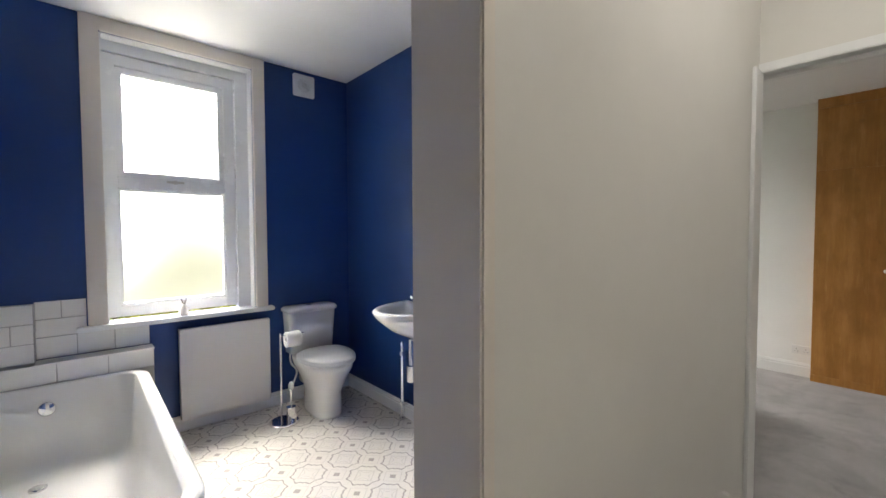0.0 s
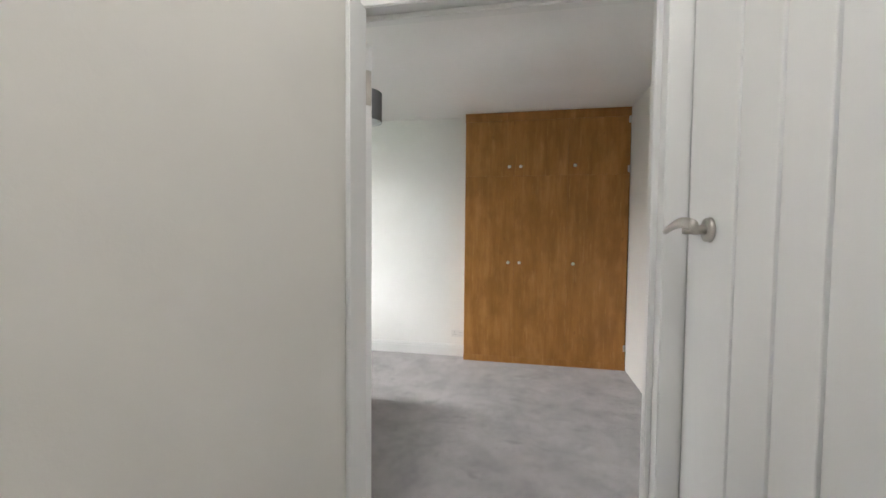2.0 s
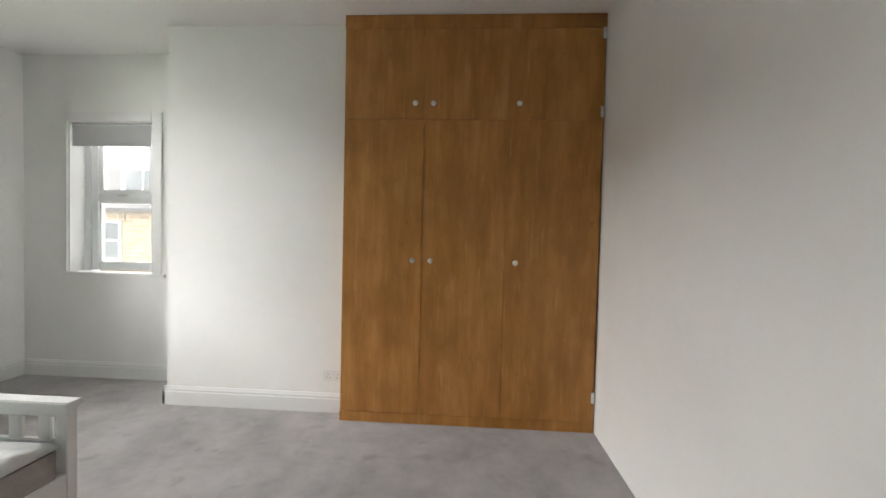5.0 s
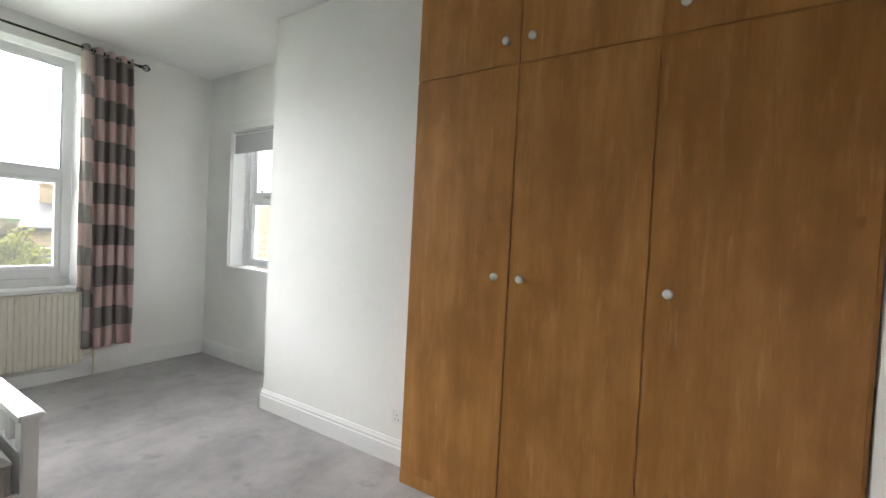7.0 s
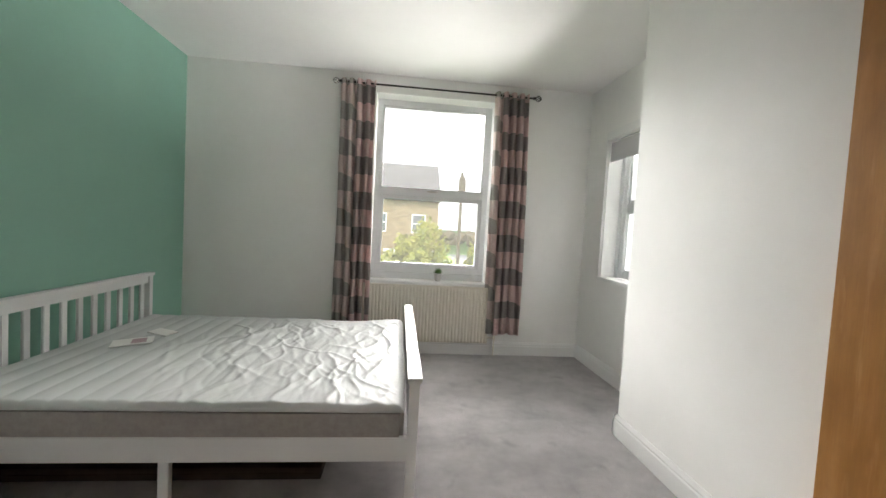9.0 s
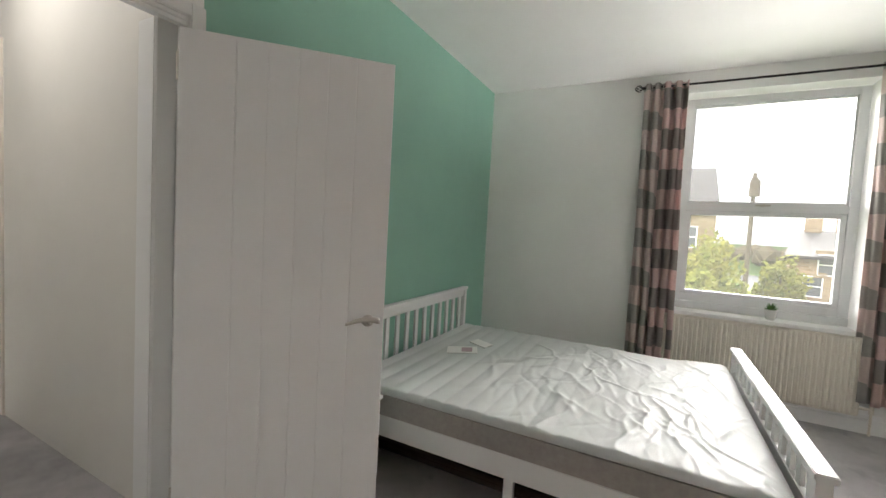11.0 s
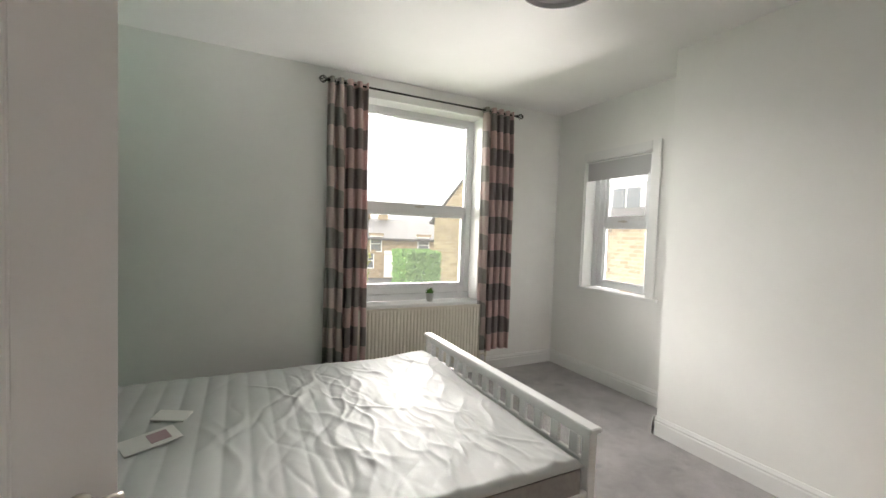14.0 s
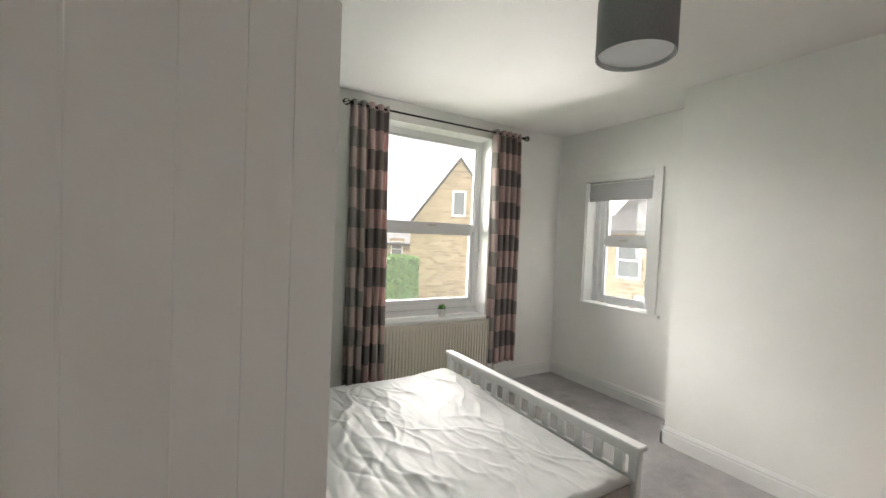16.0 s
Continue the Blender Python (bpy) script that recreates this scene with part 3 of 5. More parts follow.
# Windows: two casements over one another in a plastic frame
def window(name, along, a0, a1, z0, z1, depth, split, label, obscured=False, fr=0.062, opens="low", fill=()):
    """along 'x' or 'y'; depth: the frame's inner face on the other axis; its outside lies beyond it."""
    root = empty(name, *((a0, depth) if along == "x" else (depth, a0)), z0)

    def put(pname, mat, items, bev=0.004):
        its = [(p, q, depth + d0, depth + d1, r, s) if along == "x" else (depth + d0, depth + d1, p, q, r, s) for p, q, r, s, d0, d1 in items]
        ob = boxes(pname, mat, its, None, bev)
        under(root, ob)
        return ob
    put("frame", UPVC, [(a0, a0 + fr, z0, z1, 0, 0.07), (a1 - fr, a1, z0, z1, 0, 0.07), (a0 + fr, a1 - fr, z0, z0 + fr, 0, 0.07), (a0 + fr, a1 - fr, z1 - fr, z1, 0, 0.07),
                        (a0 + fr, a1 - fr, split - 0.035, split + 0.035, 0, 0.07)])
    if fill:
        put("packer", UPVC, fill, 0.003)
    s = 0.036
    for lo, hi, b0, b1 in ((z0 + fr, split - 0.035, a0 + fr, a1 - fr), (split + 0.035, z1 - fr, a0 + fr, a1 - fr)):
        if (lo < split) == (opens == "low"):
            put("sash", UPVC, [(b0, b0 + s, lo, hi, 0.012, 0.06), (b1 - s, b1, lo, hi, 0.012, 0.06), (b0 + s, b1 - s, lo, lo + s, 0.012, 0.06), (b0 + s, b1 - s, hi - s, hi, 0.012, 0.06)])
            q = s
        else:
            q = 0.014
            put("bead", UPVC, [(b0, b0 + q, lo, hi, 0.016, 0.05), (b1 - q, b1, lo, hi, 0.016, 0.05), (b0 + q, b1 - q, lo, lo + q, 0.016, 0.05), (b0 + q, b1 - q, hi - q, hi, 0.016, 0.05)], 0.003)
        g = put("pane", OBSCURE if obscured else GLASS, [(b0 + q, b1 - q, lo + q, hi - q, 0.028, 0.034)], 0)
        g.visible_shadow = False
    mid = (a0 + a1) / 2
    put("catch", NICKEL, [(mid - 0.05, mid + 0.05, split + 0.012, split + 0.027, -0.03, -0.018), (mid - 0.012, mid + 0.012, split + 0.008, split + 0.032, -0.02, 0.0)], 0.003)
    tagged(root, label, "window", "", "structure")
    return root


window("window_north", "x", NW0 + 0.01, NW1 - 0.01, 0.795, NZ1 - 0.015, NY + 0.17, 1.62, "white plastic casement window over the radiator with an open view", fill=[(NW0 + 0.01, NW1 - 0.01, NZ0 + 0.001, 0.793, -0.008, 0.09)])
window("window_east", "y", 2.60, 3.21, 0.905, EZ1 - 0.03, EX + 0.14, 1.544, "small white plastic casement window in the alcove", fr=0.06, opens="high", fill=[(EW0, 2.598, EZ0, EZ1, -0.006, 0.06), (3.212, EW1, EZ0, EZ1, -0.006, 0.06), (2.598, 3.212, EZ1 - 0.028, EZ1, -0.006, 0.06)])
window("window_bathroom", "x", BW0 + 0.002, 1.155, 0.936, 2.566, BY + 0.10, 1.779, "white plastic bathroom window with obscured glass", True, 0.07, "high", [(1.157, BW1, BZ0, BZ1, -0.02, 0.06), (BW0, 1.157, 2.568, BZ1, -0.02, 0.06)])
structure(boxes("window_board_north", GLOSS, [(NW0 - 0.02, NW1 + 0.02, NY - 0.045, NY, NZ0 - 0.03, NZ0), (NW0, NW1, NY, NY + 0.17, NZ0 - 0.03, NZ0)], bevel=0.005), "white gloss window board", "window sill")
structure(boxes("window_board_east", GLOSS, [(EX - 0.03, EX, EW0 - 0.12, EW1 + 0.03, EZ0 - 0.03, EZ0), (EX, EX + 0.14, EW0, EW1, EZ0 - 0.03, EZ0)], bevel=0.005), "white gloss window board", "window sill")
structure(boxes("window_board_bathroom", GLOSS, [(BW0 - 0.14, BW1 + 0.12, BY - 0.06, BY, BZ0 - 0.03, BZ0), (BW0, BW1, BY, BY + 0.10, BZ0 - 0.03, BZ0)], bevel=0.006), "white gloss bathroom window board", "window sill")
structure(boxes("trim_window_east", GLOSS, [(EX - 0.018, EX - 0.001, EW0 - 0.085, EW0, EZ0, EZ1 + 0.075), (EX - 0.018, EX - 0.001, EW0, EW1 + 0.02, EZ1, EZ1 + 0.075), (EX - 0.018, EX - 0.001, EW1, EW1 + 0.02, EZ0, EZ1)], bevel=0.004), "white gloss architrave round the small window", "architrave")
structure(boxes("trim_window_bathroom", CREAM_TRIM, [(BW0 - 0.09, BW0, BY - 0.022, BY - 0.001, BZ0, BZ1 + 0.085), (BW1, BW1 + 0.085, BY - 0.022, BY - 0.001, BZ0, BZ1 + 0.085), (BW0, BW1, BY - 0.022, BY - 0.001, BZ1, BZ1 + 0.085)], bevel=0.005), "cream-white painted architrave round the bathroom window", "architrave")
structure(boxes("window_lining_north", GLOSS, [(NW0, NW0 + 0.008, NY + 0.004, NY + 0.17, NZ0, NZ1), (NW1 - 0.008, NW1, NY + 0.004, NY + 0.17, NZ0, NZ1), (NW0, NW1, NY + 0.004, NY + 0.17, NZ1 - 0.008, NZ1)]), "white gloss window lining", "window lining")
structure(boxes("window_lining_east", GLOSS, [(EX + 0.002, EX + 0.14, EW1 - 0.008, EW1, EZ0, EZ1), (EX + 0.002, EX + 0.14, EW0, EW0 + 0.008, EZ0, EZ1), (EX + 0.002, EX + 0.14, EW0, EW1, EZ1 - 0.008, EZ1)]), "white gloss window lining", "window lining")
structure(boxes("window_lining_bathroom", GLOSS, [(BW0, BW0 + 0.008, BY, BY + 0.10, BZ0, BZ1), (BW1 - 0.008, BW1, BY, BY + 0.10, BZ0, BZ1), (BW0, BW1, BY, BY + 0.10, BZ1 - 0.008, BZ1)]), "white gloss window lining", "window lining")


# Fitted wardrobe
def wardrobe():
    x, y0, y1 = 5.598, -0.966, 0.735
    root = empty("wardrobe", x, y0, 0)
    parts = []
    parts.append(boxes("body", WOOD, [(x + 0.022, EX - 0.005, y1 - 0.02, y1, 0, CZ - 0.003), (x + 0.022, EX - 0.005, y0 + 0.001, y0 + 0.02, 0, CZ - 0.003), (x + 0.0065, x + 0.045, y0 + 0.02, y1 - 0.02, 0.068, CZ - 0.1),
                                      (x + 0.005, x + 0.03, y0 + 0.001, y1, 0.0, 0.068), (x + 0.004, x + 0.03, y0 + 0.001, y1, 2.63, CZ - 0.003), (x + 0.012, x + 0.03, y0 + 0.001, y0 + 0.014, 0.068, 2.63)], None, 0.002))
    splits = (y1 - 0.003, 0.194, -0.351, y0 + 0.014)
    knob_at = (0.254, 0.135, -0.421)
    for i in range(3):
        for z0, z1, kz in ((0.072, 2.034, 1.108), (2.041, 2.627, 2.137)):
            d = boxes("door", WOOD, [(x, x + 0.02, splits[i + 1] + 0.002, splits[i] - 0.002, z0, z1)], None, 0.0025)
            bm = bmesh.new()
            add_lathe(bm, [(0.0, 0.0), (0.009, 0.0), (0.0075, 0.010), (0.015, 0.017), (0.0185, 0.025), (0.016, 0.033), (0.008, 0.037), (0.0, 0.038)], 18,
                      Matrix.Translation((x, knob_at[i], kz)) @ Matrix.Rotation(radians(-90), 4, "Y"))
            kb = finish("knob", bm, PORCELAIN, None, smooth=True)
            kb.parent = d
            tagged(kb, "round white porcelain knob")
            parts.append(d)
    for hz in (0.2, 2.06, 2.56):
        parts.append(tagged(boxes("hinge", PLASTIC, [(x - 0.004, x + 0.012, y0 + 0.002, y0 + 0.026, hz, hz + 0.07)], None, 0.002), "worn pale surface hinge"))
    under(root, *parts)
    tagged(root, "brown stained fitted wardrobe with six shut doors", "wardrobe")


wardrobe()


# Bed with slatted head and foot, wrapped mattress
def bed():
    x0, x1, y0, y1 = 2.285, 4.40, 1.405, 3.095
    root = empty("bed", x0, y0, 0)
    P = []
    for px in (x0, x1 - 0.045):
        for py in (y0, y1 - 0.045):
            top = 0.765 if px == x0 else 0.575
            P.append(boxes("leg", BED_PAINT, [(px, px + 0.045, py, py + 0.045, 0.0, top)], None, 0.003))
    P.append(boxes("leg", BED_PAINT, [(3.31, 3.355, y0 + 0.002, y0 + 0.034, 0.0, 0.219)], None, 0.003))
    P.append(boxes("leg", BED_PAINT, [(3.31, 3.355, y1 - 0.034, y1 - 0.002, 0.0, 0.219)], None, 0.003))
    P.append(boxes("headboard", BED_PAINT, [(x0 - 0.006, x0 + 0.052, y0 - 0.015, y1 + 0.015, 0.765, 0.79), (x0 + 0.010, x0 + 0.035, y0 + 0.045, y1 - 0.045, 0.71, 0.765), (x0 + 0.010, x0 + 0.035, y0 + 0.045, y1 - 0.045, 0.22, 0.40)], None, 0.004))
    P.append(boxes("footboard", BED_PAINT, [(x1 - 0.055, x1 + 0.01, y0 - 0.015, y1 + 0.015, 0.575, 0.60), (x1 - 0.035, x1 - 0.01, y0 + 0.045, y1 - 0.045, 0.535, 0.575), (x1 - 0.035, x1 - 0.01, y0 + 0.045, y1 - 0.045, 0.22, 0.445)], None, 0.004))
    n = 13
    for i in range(n):
        yy = y0 + 0.045 + (y1 - y0 - 0.09) * (i + 0.5) / n
        P.append(boxes("slat", BED_PAINT, [(x0 + 0.014, x0 + 0.031, yy - 0.021, yy + 0.021, 0.398, 0.712)], None, 0.003))
        P.append(boxes("slat", BED_PAINT, [(x1 - 0.031, x1 - 0.014, yy - 0.027, yy + 0.027, 0.443, 0.537)], None, 0.003))
    for yy in (y0, y1 - 0.025):
        P.append(boxes("side_rail", BED_PAINT, [(x0 + 0.045, x1 - 0.045, yy, yy + 0.025, 0.215, 0.325)], None, 0.003))
    for i in range(14):
        xx = x0 + 0.12 + i * 0.142
        P.append(boxes("base_slat", TIMBER, [(xx, xx + 0.06, y0 + 0.026, y1 - 0.026, 0.245, 0.262)], None, 0.002))
    under(root, *P)
    tagged(root, "white painted wooden double bed with slatted head and foot", "bed")
    # mattress: padded block, its top a loose wrinkled film
    mx0, mx1, my0, my1, z0, z1 = x0 + 0.058, x1 - 0.062, y0 + 0.005, y1 - 0.035, 0.2625, 0.462
    mr = empty("mattress", mx0, my0, z0)
    bm = bmesh.new()
    add_box(bm, mx0, mx1, my0, my1, z0, z1 - 0.012)
    side = finish("border", bm, BORDER, None, 0.02, seg=3)
    bm = bmesh.new()
    nx, ny = 300, 220
    # loose film: long soft ridges, mostly across the bed and gathered towards the foot
    fold_rng = random.Random(11)
    gx, gy = np.meshgrid(np.linspace(mx0, mx1, nx + 1), np.linspace(my0, my1, ny + 1), indexing="ij")
    folds = np.zeros_like(gx)
    for q in range(120):
        cx, cy = mx0 + (mx1 - mx0) * (0.30 + 0.68 * fold_rng.random() ** 0.75), my0 + (my1 - my0) * fold_rng.random()
        ang = radians(fold_rng.choice((62, 78, 95, 112, 128)) + fold_rng.uniform(-14, 14))
        ln, wd, ht = fold_rng.uniform(0.07, 0.32), fold_rng.uniform(0.010, 0.026), fold_rng.uniform(0.002, 0.0075) * fold_rng.choice((1, 1, 1, -0.6))
        along = (gx - cx) * math.cos(ang) + (gy - cy) * math.sin(ang)
        cross = -(gx - cx) * math.sin(ang) + (gy - cy) * math.cos(ang) + fold_rng.uniform(-1.6, 1.6) * along ** 2 + 0.012 * np.sin(along * fold_rng.uniform(12, 26) + q)
        folds += ht * np.exp(-np.abs(cross / wd) ** 1.5) * np.exp(-(along / ln) ** 4)
    grid = []
    for i in range(nx + 1):
        u = i / nx
        line = []
        for j in range(ny + 1):
            v = j / ny
            X, Y = mx0 + u * (mx1 - mx0), my0 + v * (my1 - my0)
            edge = min(u, 1 - u) * (mx1 - mx0), min(v, 1 - v) * (my1 - my0)
            e = min(edge[0], edge[1])
            rnd = 0.022 * (1 - min(1, e / 0.035)) ** 2
            loose = min(1, max(0, (u - 0.22) / 0.5))
            ripple = noise.noise(Vector((X * 5.2 + 0.9 * noise.noise(Vector((X * 2, Y * 2.2, 3))), Y * 1.1 + X * 1.4, 1.3)))
            sharp = (1 - abs(ripple) * 2.4) if abs(ripple) < 0.416 else 0
            fine = noise.noise(Vector((X * 13 + Y * 5 + 1.2 * noise.noise(Vector((X * 3, Y * 3, 2))), Y * 2.6 - X * 1.2, 8.1)))
            fsharp = max(0, 1 - abs(fine) * 3.2)
            tufts = 0.007 * abs(math.sin(math.pi * (X - mx0) / 0.105)) ** 0.7 * (1 - 0.8 * loose)
            z = z1 - rnd + tufts + min(1, e / 0.03) * (0.002 * sharp ** 2 * loose + 0.001 * fsharp ** 2 * loose + 0.004 * ripple + 0.010 * loose * noise.noise(Vector((X * 2.2, Y * 2.6, 5))))
            z += min(1, e / 0.04) * folds[i, j]
            z += 0.03 * math.exp(-((u - 0.94) ** 2 / 0.006 + (v - 0.86) ** 2 / 0.03))
            line.append(bm.verts.new((X, Y, z)))
        grid.append(line)
    for i in range(nx):
        for j in range(ny):
            bm.faces.new((grid[i][j], grid[i + 1][j], grid[i + 1][j + 1], grid[i][j + 1]))
    rim = [grid[i][0] for i in range(nx + 1)] + [grid[nx][j] for j in range(1, ny + 1)] + [grid[i][ny] for i in range(nx - 1, -1, -1)] + [grid[0][j] for j in range(ny - 1, 0, -1)]
    low = [bm.verts.new((p.co.x, p.co.y, z1 - 0.026)) for p in rim]
    for i in range(len(rim)):
        bm.faces.new((rim[i], low[i], low[(i + 1) % len(rim)], rim[(i + 1) % len(rim)]))
    top = finish("top", bm, FILM, None, smooth=True)
    tagged(top, "white quilted top under loose shiny plastic film")
    label_tab = boxes("care_label", PAPER, [(mx1 - 0.30, mx1 - 0.22, my0 - 0.004, my0 - 0.001, z0 + 0.02, z0 + 0.05)])
    under(mr, side, top, label_tab)
    tagged(mr, "new mattress with taupe border in shiny plastic wrap", "mattress")


bed()
pk = empty("paper_packet", 2.52, 2.42, 0.47)
under(pk, boxes("sheet", PAPER, [(-0.10, 0.11, -0.07, 0.07, 0.0, 0.004)], None, 0.001, pose(2.69, 2.25, 0.474, 2, -3, 24)),
      boxes("sheet", PAPER, [(-0.07, 0.08, -0.05, 0.05, 0.0, 0.007)], None, 0.002, pose(2.74, 2.48, 0.474, 3, 4, -18)),
      boxes("print", PINKPRINT, [(0.0, 0.075, -0.04, 0.045, 0.0042, 0.0050)], None, 0, pose(2.69, 2.25, 0.474, 2, -3, 24)))
tagged(pk, "folded white paper leaflets with a mauve print on the mattress", "leaflets")


def bedside():
    root = empty("bedside_cabinet", 2.29, 1.03, 0)
    x0, x1, y0, y1, h = 2.285, 2.66, 1.06, 1.36, 0.455
    P = [boxes("body", BED_PAINT, [(x0, x1 - 0.02, y0, y1, 0.03, h - 0.02), (x0, x1 - 0.05, y0 + 0.01, y1 - 0.01, 0, 0.03)], None, 0.003), boxes("top", BED_PAINT, [(x0, x1 + 0.005, y0 - 0.008, y1 + 0.008, h - 0.02, h)], None, 0.003)]
    for a, b in ((0.045, 0.225), (0.235, 0.425)):
        P.append(boxes("drawer", BED_PAINT, [(x1 - 0.018, x1, y0 + 0.006, y1 - 0.006, a, b)], None, 0.003))
    under(root, *P)
    tagged(root, "white painted bedside cabinet with two drawers beside the bed", "bedside cabinet")


bedside()
# Tray made wider and near black so that it supplies the under-bed shade
tagged(boxes("storage_board", CARDBOARD, [(2.42, 3.95, 1.62, 2.9, 0.0, 0.035), (2.42, 3.95, 1.62, 1.645, 0.0355, 0.06), (2.42, 2.445, 1.6455, 2.9, 0.0355, 0.06), (3.925, 3.95, 1.6455, 2.9, 0.0355, 0.06)], None, 0.004), "flat brown board tray on the carpet, widened and darkened for under-bed shade", "storage tray")


# Panel radiators
def radiator(name, x0, x1, yb, z0, z1, mat, label, flutes=True, pipe=None):
    root = empty(name, x0, yb, z0)
    P = []
    bm = bmesh.new()
    pitch = 0.0333
    cnt = max(1, int(round((x1 - x0) / pitch)))
    p = (x1 - x0) / cnt
    pts = [(x0, 0.0)]
    if flutes:
        for i in range(cnt):
            a = x0 + i * p
            pts += [(a + p * 0.12, 0.0), (a + p * 0.30, 0.008), (a + p * 0.70, 0.008), (a + p * 0.88, 0.0)]
    pts.append((x1, 0.0))
    yf = yb - 0.055
    lo = [bm.verts.new((x, yf - d, z0 + 0.022)) for x, d in pts]
    hi = [bm.verts.new((x, yf - d, z1 - 0.022)) for x, d in pts]
    lo2 = [bm.verts.new((x, yf + 0.002, z0)) for x, d in pts]
    hi2 = [bm.verts.new((x, yf + 0.002, z1)) for x, d in pts]
    back_lo = [bm.verts.new((x, yf + 0.012, z0)) for x, d in pts]
    back_hi = [bm.verts.new((x, yf + 0.012, z1)) for x, d in pts]
    for i in range(len(pts) - 1):
        for a, b in ((lo2, lo), (lo, hi), (hi, hi2), (hi2, back_hi), (back_hi, back_lo), (back_lo, lo2)):
            bm.faces.new((a[i], a[i + 1], b[i + 1], b[i]))
    P.append(finish("panel", bm, mat))
    P.append(boxes("casing", mat, [(x0 - 0.006, x0 - 0.001, yf, yb, z0 + 0.01, z1 + 0.006), (x1 + 0.001, x1 + 0.006, yf, yb, z0 + 0.01, z1 + 0.006), (x0 - 0.001, x1 + 0.001, yf - 0.004, yb - 0.01, z1 + 0.001, z1 + 0.006)], None, 0.0015))
    if pipe:
        px, zf, zv = pipe
        bm = bmesh.new()
        add_cyl(bm, (px, yf + 0.01, zf), (px, yf + 0.01, zv), 0.0075)
        add_cyl(bm, (px, yf + 0.01, zv - 0.03), (px, yf + 0.01, zv + 0.035), 0.014)
        add_cyl(bm, (px, yf + 0.01, zv), (x1, yf + 0.01, zv), 0.010)
        P.append(finish("pipe", bm, mat))
    under(root, *P)
    tagged(root, label, "radiator")


radiator("radiator", 3.93, 5.20, NY - 0.005, 0.13, 0.692, CREAM, "cream enamelled panel radiator under the window", True, (5.275, 0.0, 0.19))
radiator("bathroom_radiator", 0.765, 1.315, BY - 0.03, 0.235, 0.83, painted("white_radiator_enamel", (0.78, 0.75, 0.71), 0.35, 0.02), "white panel radiator on the blue bathroom wall", False)


# Curtain pole and curtains
def curtain_set():
    yr, zr = 3.615, 2.603
    pole = empty("curtain_pole", 3.6, yr, zr)
    P = [tube("pole", [(3.66, yr, zr), (4.5, yr, zr - 0.003), (5.52, yr, zr)], 0.0085, BLACK_METAL)]
    for px in (3.90, 5.27):
        bm = bmesh.new()
        add_box(bm, px - 0.008, px + 0.008, yr - 0.012, NY - 0.002, zr - 0.022, zr - 0.010)
        add_box(bm, px - 0.012, px + 0.012, NY - 0.012, NY - 0.002, zr - 0.06, zr + 0.03)
        add_cyl(bm, (px - 0.008, yr, zr), (px + 0.008, yr, zr), 0.015)
        P.append(finish("bracket", bm, BLACK_METAL))
    for px, s in ((3.66, -1), (5.52, 1)):
        bm = bmesh.new()
        add_cyl(bm, (px, yr, zr), (px + s * 0.02, yr, zr), 0.013)
        f = finish("finial", bm, BLACK_METAL)
        P.append(f)
        for i in range(6):
            a = math.pi * 2 * i / 6
            cage = [(px + s * (0.018 + 0.065 * q), yr + 0.028 * math.sin(math.pi * q) * math.cos(a + q * 2.2), zr + 0.028 * math.sin(math.pi * q) * math.sin(a + q * 2.2)) for q in [j / 8 for j in range(9)]]
            P.append(tube("finial_wire", cage, 0.0028, BLACK_METAL))
    under(pole, *P)
    tagged(pole, "black iron curtain pole with twisted cage finials", "curtain pole")
    for n, (xa, xb, xc, xd) in enumerate(((3.65, 3.985, 3.665, 4.0), (5.14, 5.475, 5.165, 5.52))):
        bm = bmesh.new()
        uvl = bm.loops.layers.uv.new("UVMap")
        nu, nv = 120, 40
        verts, us = [], []
        for j in range(nv + 1):
            v = j / nv
            z = zr + 0.03 - v * (zr + 0.03 - 0.235)
            row, ul, prev, acc = [], [], None, 0.0
            for i in range(nu + 1):
                u = i / nu
                a, b = xa + (xc - xa) * v, xb + (xd - xb) * v
                amp = 0.027 + 0.008 * math.sin(3 * v + n)
                ph = 2 * math.pi * 4.5 * (u + 0.025 * math.sin(5 * v + 4 * u + n))
                x = a + (b - a) * u + 0.012 * math.sin(2 * ph) * (0.4 + 0.6 * v)
                y = yr + amp * math.cos(ph) + 0.006 * math.sin(9 * u + 7 * v + n)
                if prev:
                    acc += math.hypot(x - prev[0], y - prev[1])
                prev = (x, y)
                row.append(bm.verts.new((x, y, z + 0.006 * math.sin(11 * u + n) * v)))
                ul.append(((0.10 + 0.22 * u, 0.14 + 0.24 * u)[n], (1 - v) * 2.398))
            verts.append(row)
            us.append(ul)
        for j in range(nv):
            for i in range(nu):
                f = bm.faces.new((verts[j][i], verts[j][i + 1], verts[j + 1][i + 1], verts[j + 1][i]))
                for lp, uvv in zip(f.loops, (us[j][i], us[j][i + 1], us[j + 1][i + 1], us[j + 1][i])):
                    lp[uvl].uv = uvv
        ob = finish("curtain", bm, CURTAIN, None, smooth=True)
        sol = ob.modifiers.new("thickness", "SOLIDIFY")
        sol.thickness = 0.003
        tagged(ob, "pink and grey block-print curtain drawn open on its pole", "curtain", "curtains at the window")
        for q in range(8):
            eb = bmesh.new()
            xx = xa + (xb - xa) * (q + 0.5) / 8
            bmesh.ops.create_cone(eb, cap_ends=False, segments=18, radius1=0.022, radius2=0.022, depth=0.006, matrix=Matrix.Translation((xx, yr, zr)) @ Matrix.Rotation(radians(90), 4, "Y"))
            under(ob, finish("eyelet", eb, NICKEL))


curtain_set()


